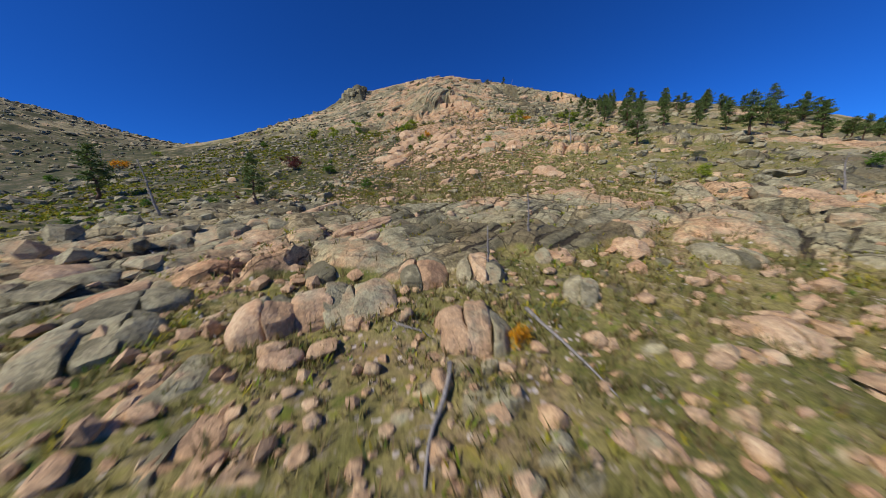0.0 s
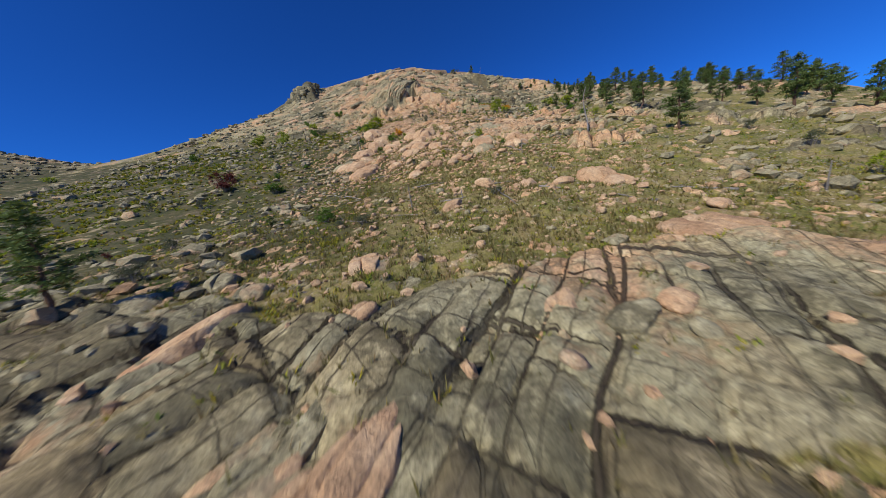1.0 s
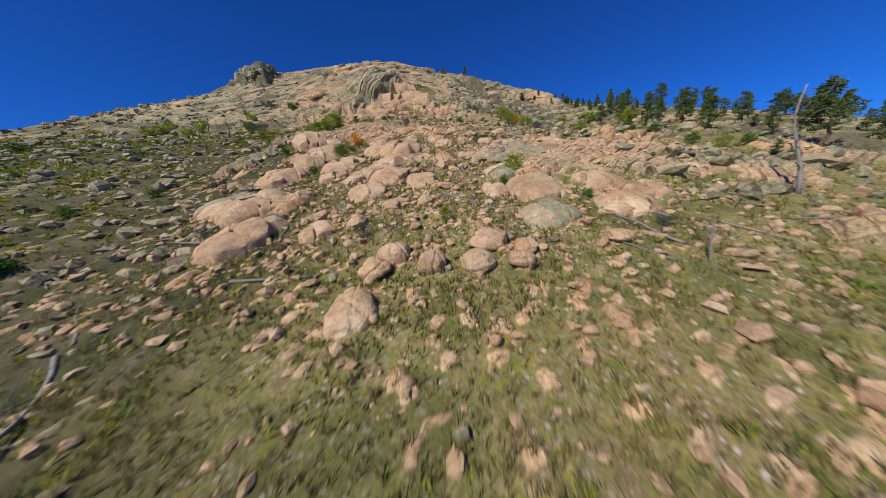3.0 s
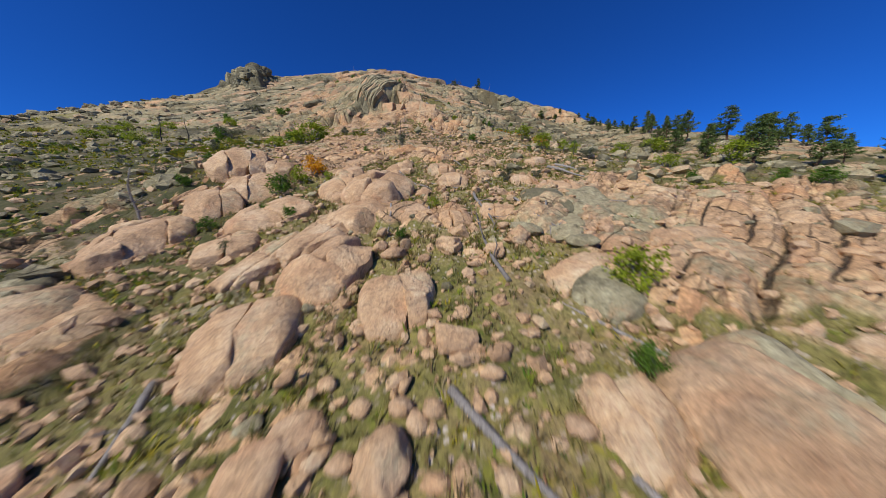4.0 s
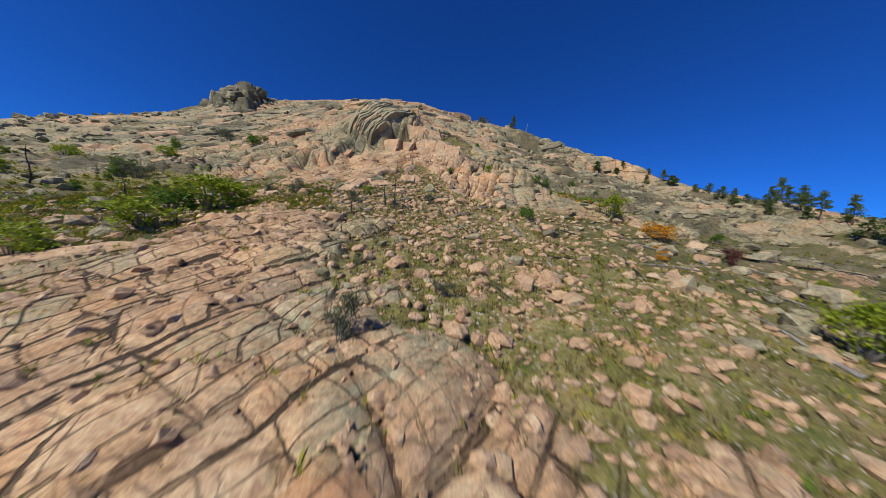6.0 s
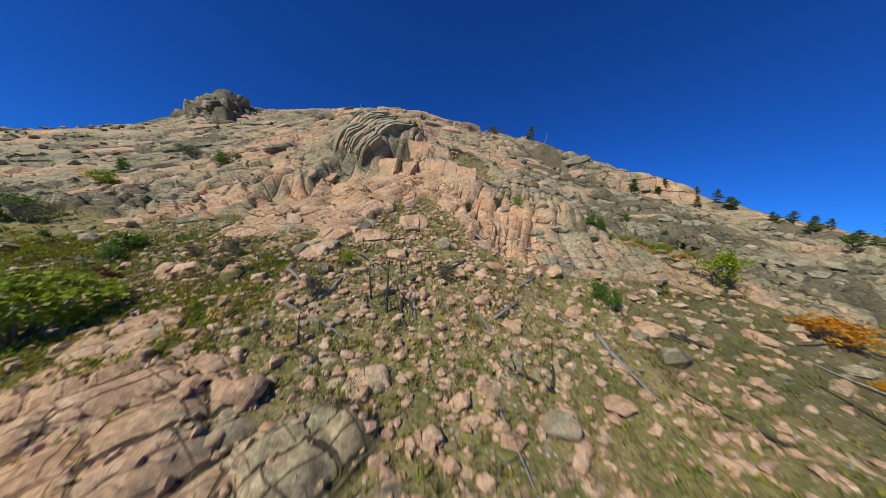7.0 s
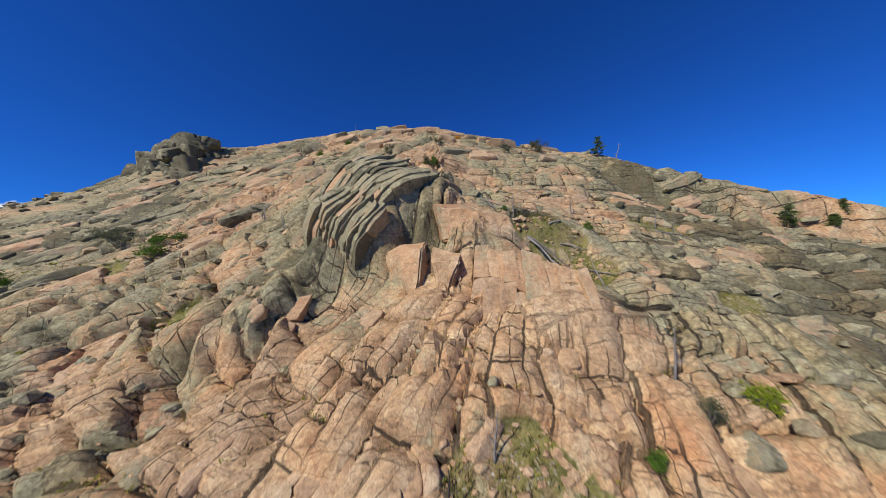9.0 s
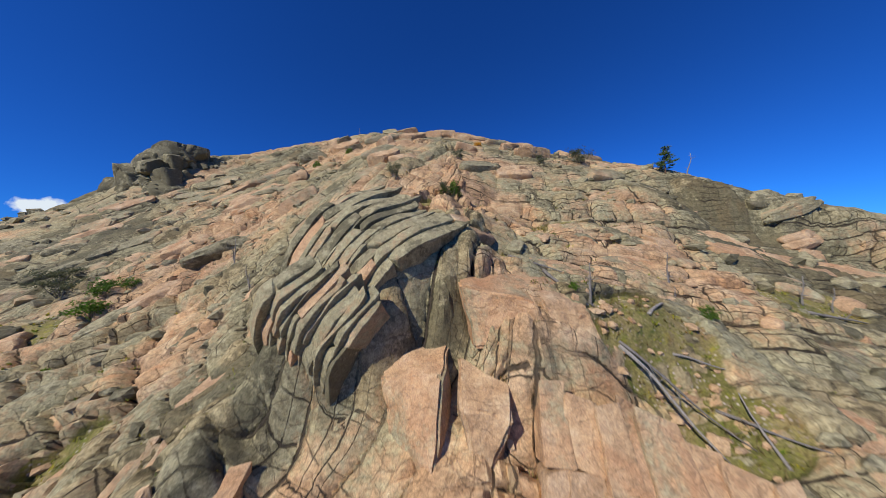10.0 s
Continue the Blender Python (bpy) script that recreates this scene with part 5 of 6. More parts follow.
def outcrop(x, y, w, rise, turn, along_n, across_n, mats, label):
    """A loaf of bedrock that stands out of the slope, parted by joints into rounded blocks."""
    d, h = w * rng.uniform(0.8, 1.05), min(max((0.2 if y > 100 else 0.42 if y > 30 else 0.33) * rise, 0.3), 1.6)
    w, d = 0.9 * w, 0.9 * d
    y = y + 0.42 * d
    near = shape(np.array([x - 2, x + 2, x, x, x]), np.array([y, y, y - 2, y + 2, y]))
    sx, sy, z0 = 0.9 * (near[1] - near[0]) / 4, 0.85 * (near[3] - near[2]) / 4, near[4] - (0.2 if rise < 0.7 else 0)
    base = new("rock_outcrop")
    base.location = (x, y, z0)
    tagged(base, label, "rock outcrop", "bedrock outcrops")
    ct, st = math.cos(radians(turn)), math.sin(radians(turn))
    def cuts(n):
        c = [-1.0] + [2 * (k + rng.uniform(-0.25, 0.25)) / n - 1 for k in range(1, n)] + [1.0]
        return list(zip(c, c[1:]))
    length, breadth = w * (0.85 * abs(ct) + 0.95 * abs(st)), d * (0.85 * abs(ct) + 0.95 * abs(st))
    power, crest = rng.uniform(3.0, 5.5), rng.uniform(-0.25, 0.25)
    for u0, u1 in cuts(along_n):
        for v0, v1 in cuts(across_n):
            seed = rng.randrange(1000)
            k = rng.uniform(9.0, 16.0)
            p = np.sign(CUBE) * np.abs(CUBE) ** 0.7
            p = p / (np.abs(p) ** k).sum(1, keepdims=True) ** (1 / k)
            slant = rng.uniform(-0.12, 0.12)
            u = u0 + (u1 - u0) * (p[:, 0] + 1) / 2 + slant * p[:, 1] * (u1 - u0)
            v = v0 + (v1 - v0) * (p[:, 1] + 1) / 2
            u = u * np.sqrt(np.clip(1 - 0.4 * v * v, 0.2, 1))
            v = v * np.sqrt(np.clip(1 - 0.35 * u * u, 0.2, 1))
            dome = np.clip(1 - 0.9 * np.abs(u - crest * 0.4) ** power - 0.8 * np.abs(v + 0.15) ** power, 0.02, 1) ** 0.75
            top = h * dome + rng.uniform(-0.10, 0.10) * h + 0.12 * rng.uniform(-1, 1) * p[:, 0] * h + 0.1 * rng.uniform(-1, 1) * p[:, 1] * h
            low = -0.5 - 0.35 * h
            pz = low + (top - low) * (p[:, 2] + 1) / 2
            pu, pv = u * length / 2, v * breadth / 2
            # broken faces
            for _ in range(4):
                n3 = np.array([rng.gauss(0, 0.8), rng.gauss(-0.2, 0.8), rng.uniform(0.25, 0.9)])
                n3 = n3 / np.linalg.norm(n3)
                over = np.maximum(pu / length * 2 * n3[0] + pv / breadth * 2 * n3[1] + pz / h * n3[2] - rng.uniform(0.78, 1.1), 0) * 0.9
                pu, pv, pz = pu - over * n3[0] * length / 2, pv - over * n3[1] * breadth / 2, pz - over * n3[2] * h
            rough = 0.04 + 0.035 * h
            a, b = pu * 0.9 + 0.6 * pz + seed, pv * 0.9 - 0.5 * pz + seed
            pu = pu + rough * 1.3 * fbm(a, b, 3, seed)
            pv = pv + rough * 1.3 * fbm(a, b + 9, 3, seed)
            pz = pz + rough * 1.6 * fbm(a + 5, b, 3, seed)
            dx, dy = pu * ct - pv * st, pu * st + pv * ct
            me = bpy.data.meshes.new("block")
            me.from_pydata(np.stack([dx, dy, pz + sx * dx + sy * dy], -1).tolist(), [], CUBE_QUADS)
            me.polygons.foreach_set("use_smooth", [True] * len(me.polygons))
            me.set_sharp_from_angle(angle=radians(40))
            me.materials.append(mats[0] if rng.random() < mats[2] else mats[1])
            ob = new("block", me)
            ob.parent = base
    return base


for rows, label in [(FOOT_OUTCROPS_A+FOOT_OUTCROPS_B+FOOT_OUTCROPS_C, "rounded pink and grey bedrock outcrop parted by joints above the grass"),
                    (MEADOW_OUTCROPS, "pale peach granite ledge rising out of the stony meadow"),
                    (BLOCK_OUTCROPS_A+BLOCK_OUTCROPS_B+BLOCK_OUTCROPS_C+BLOCK_OUTCROPS_D, "large smooth peach granite outcrop split by narrow cracks"),
                    (CHUTE_OUTCROPS+CHUTE_OUTCROPS_B, "cracked pink granite ledge among scree and burnt logs")]:
    for x, y, w, rise, turn, along_n, across_n, grey in rows:
        more = 1 if 'scree' in label and w > 2.5 else 0
        more += along_n * across_n == 1 and w > 1.3
        outcrop(x, y, w, rise, turn, int(along_n) + more, int(across_n) + more * (across_n > 1), (grey_rock, rock_mat, grey), label)

# ---- the tor and the cliff ----
def crag(name, label, blocks_of, meshes):
    base = new(name)
    x0, y0, z0 = blocks_of[0][:3]
    base.location = (x0, y0, z0)
    tagged(base, label, "rock outcrop")
    for k, (x, y, z, w, d, h, rx, ry, rz) in enumerate(blocks_of):
        ob = new("block", meshes[k % len(meshes)])
        ob.parent = base
        ob.matrix_basis = pose(x - x0, y - y0, z - z0, rx, ry, rz) @ Matrix.Diagonal((w, d, h, 1))
    return base


def slab_mesh(name, seed, levels, square, mat):
    """A long rounded slab one metre each way, to be stretched: worn edges, cross cracks and broken ends."""
    r = random.Random(seed)
    bm = bmesh.new()
    bmesh.ops.create_icosphere(bm, subdivisions=levels, radius=1.0)
    planes = [(Vector((r.choice((-1, 1)) * r.uniform(0.7, 1), r.gauss(0, 0.5), r.gauss(0, 0.5))).normalized(), r.uniform(0.40, 0.5)) for _ in range(4)]
    planes += [(Vector((r.gauss(0, 0.25), r.choice((-1, 1)), r.uniform(0.2, 0.9))).normalized(), r.uniform(0.44, 0.56)) for _ in range(3)]
    planes += [(Vector((r.gauss(0, 0.15), r.gauss(0, 0.2), 1)).normalized(), r.uniform(0.40, 0.48))]
    seams = [(Vector((1, r.gauss(0, 0.2), r.gauss(0, 0.2))).normalized(), r.uniform(-0.35, 0.35), 0.018) for _ in range(2)]
    seams += [(Vector((r.gauss(0, 0.06), 1, r.gauss(0, 0.3))).normalized(), r.uniform(-0.25, 0.25), 0.035) for _ in range(2)]
    off = Vector((seed * 2.3, seed * 5.1, 0))
    for v in bm.verts:
        d = v.co
        p = d * 0.5 / (abs(d.x) ** square + abs(d.y) ** square + abs(d.z) ** square) ** (1 / square)
        for axis, at in planes:
            over = p.dot(axis) - at
            if over > 0:
                p -= axis * over * 0.95
        bend = noise.noise(p * 2.0 + off) * 0.06
        for axis, at, wide in seams:
            p *= 1 - 0.12 * math.exp(-((p.dot(axis) - at - bend) / wide) ** 2)
        q = Vector((p.x * 2.0, p.y * 2.4, p.z * 2.4)) + off
        p += p.normalized() * (0.035 * noise.fractal(q, 1.0, 2.0, 4))
        v.co = p
    me = bpy.data.meshes.new(name)
    bm.to_mesh(me)
    bm.free()
    me.materials.append(mat)
    me.polygons.foreach_set("use_smooth", [True] * len(me.polygons))
    me.set_sharp_from_angle(angle=radians(38))
    return me


# a heap of blocks in tiers that narrow upwards: number, reach, height of the tier, size
tor_blocks = [(-58, 193, 82, 13, 11, 12, 0, 4, 20), (-53, 194, 81, 12, 10, 11, 5, 10, -15), (-65, 189, 78.5, 8, 8, 8, 6, -10, 10), (-68, 188, 75, 7, 7, 6, 0, -14, 30), (-62, 188, 81, 9, 8, 8, 8, -8, -20), (-48, 191, 80, 9, 8, 8, 4, 16, 20), (-54, 190, 87.0, 9, 8, 6, 4, 4, 15), (-59, 190.5, 86.5, 9, 8, 6, 4, -4, -25)]
for number, reach, z, size in ((18, 11.5, 77.5, 6.5), (16, 9.5, 80.8, 6.2), (15, 8.0, 84.2, 5.6), (12, 6.2, 87.2, 4.6)):
    for k in range(number):
        a, r, w = k * 2.4 + z, reach * math.sqrt((k + 0.6) / number), size * rng.uniform(0.8, 1.25)
        tor_blocks.append((-56.5 + r * math.cos(a), 191 + 0.62 * r * math.sin(a), z + rng.uniform(-1.2, 1.2) - 0.12 * r * math.cos(a) * (math.cos(a) < 0) * -1,
                           w, 0.9 * w, w * rng.uniform(0.6, 0.95), rng.uniform(-14, 14), rng.uniform(-14, 14), rng.uniform(-40, 40)))
TOR = [slab_mesh("block", 350 + k, 4, 9, dark_rock) for k in range(6)]
crag("rock_tor", "dark lichened granite tor of stacked blocks on the ridge", tor_blocks, TOR)


PEACH = [slab_mesh("slab", 320 + k, 5, 5, rock_mat) for k in range(3)]
def broken_block(corners, seed, mat, parent, centre):
    """A block with plane, broken faces between the given corners; its edges are worn."""
    bm = bmesh.new()
    for c in corners:
        bm.verts.new(Vector(c) - centre)
    hull = bmesh.ops.convex_hull(bm, input=bm.verts)
    bmesh.ops.delete(bm, geom=list({e for e in hull["geom_interior"] + hull["geom_unused"] if isinstance(e, bmesh.types.BMVert)}), context="VERTS")
    bmesh.ops.dissolve_limit(bm, angle_limit=radians(12), verts=bm.verts, edges=bm.edges)
    bmesh.ops.bevel(bm, geom=bm.edges[:], offset=0.14, segments=2, affect="EDGES")
    bmesh.ops.triangulate(bm, faces=bm.faces)
    for size in (2.2, 1.1, 0.55, 0.28):
        bmesh.ops.subdivide_edges(bm, edges=[e for e in bm.edges if e.calc_length() > size], cuts=1)
        bmesh.ops.triangulate(bm, faces=[f for f in bm.faces if len(f.verts) > 4])
    for v in bm.verts:
        q = v.co * 0.7 + Vector((seed * 3.1, seed * 1.7, 0))
        v.co += Vector((noise.noise(q), noise.noise(q + Vector((9, 0, 0))), noise.noise(q + Vector((0, 9, 0))))) * 0.22 + Vector((0, -1, 0)) * 0.10 * noise.fractal(q * 3.0, 1.0, 2.0, 3)
    ob = part("block", bm, mat, parent)
    ob.data.set_sharp_from_angle(angle=radians(35))
    return ob


cliff_base = Vector((3.0, 138.5, 52.0))
cliff = new("cliff_blocks")
cliff.location = cliff_base
tagged(cliff, "orange-stained granite blocks overhanging a dark recess", "rock outcrop")
for k, (corners, mat) in enumerate([
    ([(0.0, 141, 58.2), (0.9, 138.5, 57.2), (4.0, 137.5, 57.6), (4.6, 140.5, 58.4), (1.0, 137.8, 54.4), (2.8, 136.4, 52.2), (3.5, 135.7, 54.4), (4.3, 137.4, 54.6), (1.4, 140, 51), (4, 140, 51.5)], orange_rock),
    ([(4.7, 136.4, 56.6), (7.0, 135.6, 56.4), (7.5, 137.5, 57.0), (5.0, 139.5, 57.8), (5.4, 135.7, 53.2), (6.6, 136.3, 53.7), (5.0, 139.5, 52.5), (7.2, 139.5, 53)], rock_mat),
    ([(5.3, 140.0, 61.8), (9.4, 138.4, 61.0), (10.0, 138.1, 58.8), (6.0, 139.3, 58.2), (5.3, 144, 62.8), (10.4, 142, 62.2), (5.8, 144, 57.5), (10.4, 142, 57.5)], orange_rock),
    ([(9.9, 138.6, 60.8), (12.4, 138.2, 60.2), (12.8, 138.0, 58.6), (10.2, 138.2, 58.4), (10, 142, 62), (13, 142, 61.6), (10, 142, 57), (13, 142, 57)], rock_mat),
    ([(-1.2, 139.6, 57.4), (0.2, 138.8, 57.6), (0.7, 138.0, 54.2), (-0.2, 138.2, 53.0), (-1.2, 142, 58), (0.6, 142, 58), (-1, 141, 52), (0.8, 141, 52)], orange_rock),
    ([(4.2, 136.0, 53.4), (6.2, 134.6, 53.2), (6.4, 133.6, 51.6), (4.6, 134.4, 51.4), (4.5, 138, 54), (6.8, 138, 54), (4.5, 137, 50), (6.8, 137, 50)], rock_mat),
]):
    broken_block(corners, 5 + k, mat, cliff, cliff_base)


def along(p, q, wide, thick, facing=(-0.25, -0.62, 0.74)):
    """Where a slab lies whose length runs from p to q and whose top looks towards facing."""
    p, q = Vector(p), Vector(q)
    e1 = (q - p).normalized()
    e3 = Vector(facing)
    e3 = (e3 - e1 * e3.dot(e1)).normalized()
    turn = Matrix((e1, e3.cross(e1), e3)).transposed().to_4x4()
    return Matrix.Translation((p + q) / 2 - e3 * 0.35 * thick) @ turn @ Matrix.Diagonal(((q - p).length, wide, thick, 1))


dome = new("rock_dome")
dome.location = (0, 141, 61)
tagged(dome, "grey-green lichened granite dome of parallel overhanging ribs", "rock outcrop")
def rib(start, lip, wide, thick, out, seed, parent, centre, mat, piece=(0.0, 1.0), lift=0.0):
    """A length of one rib of the dome: a bent bar of rock with worn edges, its end broken off at the lip."""
    r = random.Random(seed)
    start, lip, out = np.array(start), np.array(lip), np.array(out) / np.linalg.norm(out)
    way = lip - start
    length = np.linalg.norm(way)
    way = way / length
    out = out - way * out.dot(way)
    out = out / np.linalg.norm(out)
    side = np.cross(out, way)
    p = np.sign(CUBE) * np.abs(CUBE) ** 0.55
    p = p / (np.abs(p) ** 22).sum(1, keepdims=True) ** (1 / 22)
    # the broken end leans inwards
    t = piece[0] + (piece[1] - piece[0]) * (p[:, 0] + 1) / 2 + 0.10 * (p[:, 0] > 0.5) * p[:, 2] * (piece[1] > 0.9) + r.uniform(-0.04, 0.04) * p[:, 1]
    swell = 0.09 * length * np.sin(np.pi * np.clip(t, 0, 1)) + lift - thick * np.clip(1 - t, 0, 1.2) ** 2.6
    w = wide / 2 * (1 + 0.08 * np.sin(4 * t + seed * 1.7))
    d = np.where(p[:, 2] > 0, p[:, 2] * 0.35, p[:, 2]) * thick
    q = start + way * (t * length)[:, None] + out * (swell + d)[:, None] + side * (p[:, 1] * w + 0.10 * np.sin(5 * t + seed))[:, None]
    a, b = q[:, 0] * 0.8 + q[:, 2] * 0.4, q[:, 2] * 0.7 - q[:, 1] * 0.5 + seed
    q = q + out * (0.17 * fbm(a * 0.5, b * 0.5, 5, 507, 0.5))[:, None] + side * (0.10 * fbm(a * 0.6 + 7, b * 0.6, 4, 509))[:, None]
    me = bpy.data.meshes.new("rib")
    me.from_pydata((q - centre).tolist(), [], CUBE_QUADS)
    me.polygons.foreach_set("use_smooth", [True] * len(me.polygons))
    me.set_sharp_from_angle(angle=radians(38))
    me.materials.append(mat)
    ob = new("rib", me)
    ob.parent = parent
    return ob


# tiers of ribs: owner, first and last start, first and last lip, number, thickness, the way they face, share of lichen
fins = new("rock_fins")
fins.location = (10, 134, 53)
tagged(fins, "upright orange-pink granite fins on the cliff face", "rock outcrop")
ledge = new("rock_ledge")
ledge.location = (-9, 137, 52)
tagged(ledge, "pink granite ledge of curved ribs over a shaded foot", "rock outcrop")
tiers = [
    (dome, (-2.6, 138.9, 55.0), (-7.6, 139.8, 59.6), (1.1, 139.2, 60.7), (-3.2, 140.8, 63.6), 11, 3.0, (-0.25, -0.72, 0.62), 0.85),
    (dome, (-0.6, 139.2, 61.4), (-6.0, 142.6, 65.0), (5.9, 142.8, 64.8), (-0.6, 147.4, 68.8), 12, 2.6, (-0.25, -0.72, 0.62), 0.95),
    (fins, (7.2, 133.4, 51.0), (15.0, 129.8, 50.4), (8.8, 136.8, 57.2), (16.0, 132.8, 55.2), 8, 1.5, (-0.1, -0.8, 0.6), 0.05),
    (ledge, (-7.0, 135.0, 49.0), (-13.0, 135.5, 49.2), (-5.4, 137.8, 53.7), (-11.2, 138.6, 54.5), 9, 1.4, (0.0, -0.8, 0.6), 0.15),
]
for owner, start_a, start_b, lip_a, lip_b, number, thick, facing, grey in tiers:
    start_a, start_b, lip_a, lip_b = [np.array(e) for e in (start_a, start_b, lip_a, lip_b)]
    spread = np.linalg.norm(start_b - start_a)
    # joints across the face, at uneven gaps
    joints = np.cumsum([0.0] + [rng.uniform(0.5, 1.5) for _ in range(number)])
    joints = joints / joints[-1]
    for k in range(number):
        f, wide = (joints[k] + joints[k + 1]) / 2, (joints[k + 1] - joints[k]) * spread
        p, q = start_a + (start_b - start_a) * f, lip_a + (lip_b - lip_a) * f
        q = q + rng.uniform(-0.11, 0.03) * (q - p)
        p = p - 0.15 * (q - p)
        lift, cut = rng.uniform(-0.08, 0.08), rng.uniform(0.35, 0.75)
        for piece in ((0, cut), (cut, 1)):
            rib(p, q, wide * 1.2, thick, facing, rng.randrange(500, 900), owner, np.array(owner.location), grey_rock if rng.random() < grey else orange_rock if rng.random() < 0.3 else rock_mat, piece, lift + rng.uniform(-0.04, 0.04))

# single large slabs that stand out
for p, q, wide, thick in [((-1.6, 67.2, 22.2), (0.8, 72.6, 24.6), 2.8, 1.8), ((-5.8, 14.0, 5.4), (-3.2, 18.6, 6.5), 1.8, 1.3), ((-3.6, 66.0, 0), (-1.9, 70.0, 0), 1.9, 1.2)]:
    p, q = [Vector((*e[:2], float(shape(np.array([e[0]]), np.array([e[1]]))[0]) + 0.45)) for e in (p, q)]
    ob = new("slab", PEACH[int(wide * 10) % 3])
    ob.parent = ground
    ob.matrix_basis = along(p, q, wide, thick, (0, -0.3, 0.95))

# bedrock slabs standing a little proud of the hill: stretch of hill, count, length, width, thickness, bearing up the slope, share of grey ones
PLATES = [slab_mesh("slab", 330 + k, 4, 7, rock_mat) for k in range(6)]
PLATES_GREY = [slab_mesh("slab", 340 + k, 4, 6, grey_rock) for k in range(4)]
BEDS = [
    ((-28, -9), (130, 150), 26, (2.6, 5.0), (1.4, 2.6), 1.0, 34, 0.35), ((10, 34), (128, 150), 26, (2.2, 5.0), (1.4, 2.6), 1.0, -14, 0.6),
    ((-9, 9), (143, 160), 16, (2.5, 5.0), (1.6, 2.6), 1.0, 40, 0.3), ((-12, 9), (122, 136.5), 12, (1.8, 3.5), (1.2, 2.0), 0.9, 52, 0.1),
    ((-14, -2), (86, 101), 5, (3.5, 6.0), (1.4, 2.4), 0.7, 50, 0.4), ((-18, 4), (68, 82), 6, (1.8, 3.6), (0.9, 1.7), 1.0, 58, 0.0),
    ((-16, 10), (12, 22), 12, (1.8, 3.8), (0.9, 1.6), 0.9, 58, 0.5), ((11, 19), (60, 71), 3, (2.2, 4.5), (1.2, 2.2), 0.9, 40, 0.7),
    ((-64, -26), (146, 186), 60, (4.0, 9.0), (2.0, 4.2), 1.8, 28, 0.5), ((30, 60), (130, 156), 40, (3.0, 7.0), (1.6, 3.2), 1.4, -12, 0.5),
    ((-30, 36), (160, 197), 44, (4.0, 9.0), (2.5, 4.5), 3.2, 12, 0.3),
]
for (x1, x2), (y1, y2), number, longs, wides, thick, bearing, grey in BEDS:
    for _ in range(number):
        x, y = rng.uniform(x1, x2), rng.uniform(y1, y2)
        while float(bareness(np.array([x]), np.array([y]))[0]) < 0.35:
            x, y = rng.uniform(x1, x2), rng.uniform(y1, y2)
        near = shape(np.array([x - 1.5, x + 1.5, x, x, x]), np.array([y, y, y - 1.5, y + 1.5, y]))
        up = Vector((-(near[1] - near[0]) / 3, -(near[3] - near[2]) / 3, 1)).normalized()
        across = Vector((1, 0, -up.x / up.z)).normalized()
        a = radians(bearing + rng.gauss(0, 7))
        way = across * math.cos(a) + up.cross(across) * math.sin(a)
        way = (way + up * rng.gauss(0.02, 0.05)).normalized()
        mid = Vector((x, y, near[4])) + up * rng.uniform(0.18, 0.5) * thick
        half = 0.5 * rng.uniform(*longs)
        ob = new("slab", rng.choice(PLATES_GREY if rng.random() < grey else PLATES))
        ob.parent = ground
        ob.matrix_basis = along(mid - way * half, mid + way * half, rng.uniform(*wides), thick * rng.uniform(0.8, 1.3), up + Vector((rng.gauss(0, 0.1), rng.gauss(0, 0.1), 0)))

# ---- dead timber ----
def stem(bm, points, radii, sides=7):
    rings = []
    for k, p in enumerate(points):
        ahead = (points[min(k + 1, len(points) - 1)] - points[max(k - 1, 0)]).normalized()
        side = ahead.cross(Vector((0.31, 0.2, 0.93)))
        side = side.normalized() if side.length > 1e-3 else Vector((1, 0, 0))
        up = ahead.cross(side)
        rings.append([bm.verts.new(p + (side * math.cos(a) + up * math.sin(a)) * radii[k]) for a in [2 * math.pi * s / sides for s in range(sides)]])
    for a, b in zip(rings, rings[1:]):
        for s in range(sides):
            bm.faces.new((a[s], a[(s + 1) % sides], b[(s + 1) % sides], b[s]))
    bm.faces.new(rings[0][::-1])
    bm.faces.new(rings[-1])


LOG_ROWS = LOGS_A+LOGS_B+LOGS_C+LOGS_D+LOGS_E
SNAG_ROWS = SNAGS


def dead_tree(name, foot, tip, radius, mat, label, category, group, stubs):
    foot, tip = Vector(foot), Vector(tip)
    base = new(name)
    base.location = foot
    tagged(base, label, category, group)
    way, length = tip - foot, (tip - foot).length
    side = way.cross(Vector((rng.gauss(0, 1), rng.gauss(0, 1), 1))).normalized()
    bend = [rng.uniform(-0.035, 0.035) * length for _ in range(3)]
    pts, rad = [], []
    for k in range(9):
        t = k / 8
        pts.append(way * t + side * (bend[0] * math.sin(math.pi * t) + bend[1] * math.sin(2 * math.pi * t)) + Vector((rng.gauss(0, 0.12), rng.gauss(0, 0.12), rng.gauss(0, 0.06))) * radius)
        rad.append(radius * (1.12 - 0.78 * t) * rng.uniform(0.9, 1.1))
    bm = bmesh.new()
    stem(bm, pts, rad)
    part("trunk", bm, mat, base)
    for _ in range(stubs):
        k = rng.randint(2, 7)
        d = (side * rng.gauss(0, 1) + way.cross(side).normalized() * rng.gauss(0, 1)).normalized() + way.normalized() * rng.uniform(0.1, 0.7)
        ln = length * rng.uniform(0.07, 0.24)
        bm = bmesh.new()
        a = pts[k]
        kink = Vector((rng.gauss(0, 1), rng.gauss(0, 1), rng.gauss(0, 1))) * 0.12 * ln
        stem(bm, [a, a + d * ln * 0.5 + kink, a + d * ln], [rad[k] * 0.42, rad[k] * 0.3, rad[k] * 0.08], 5)
        part("branch", bm, mat, base)
    return base


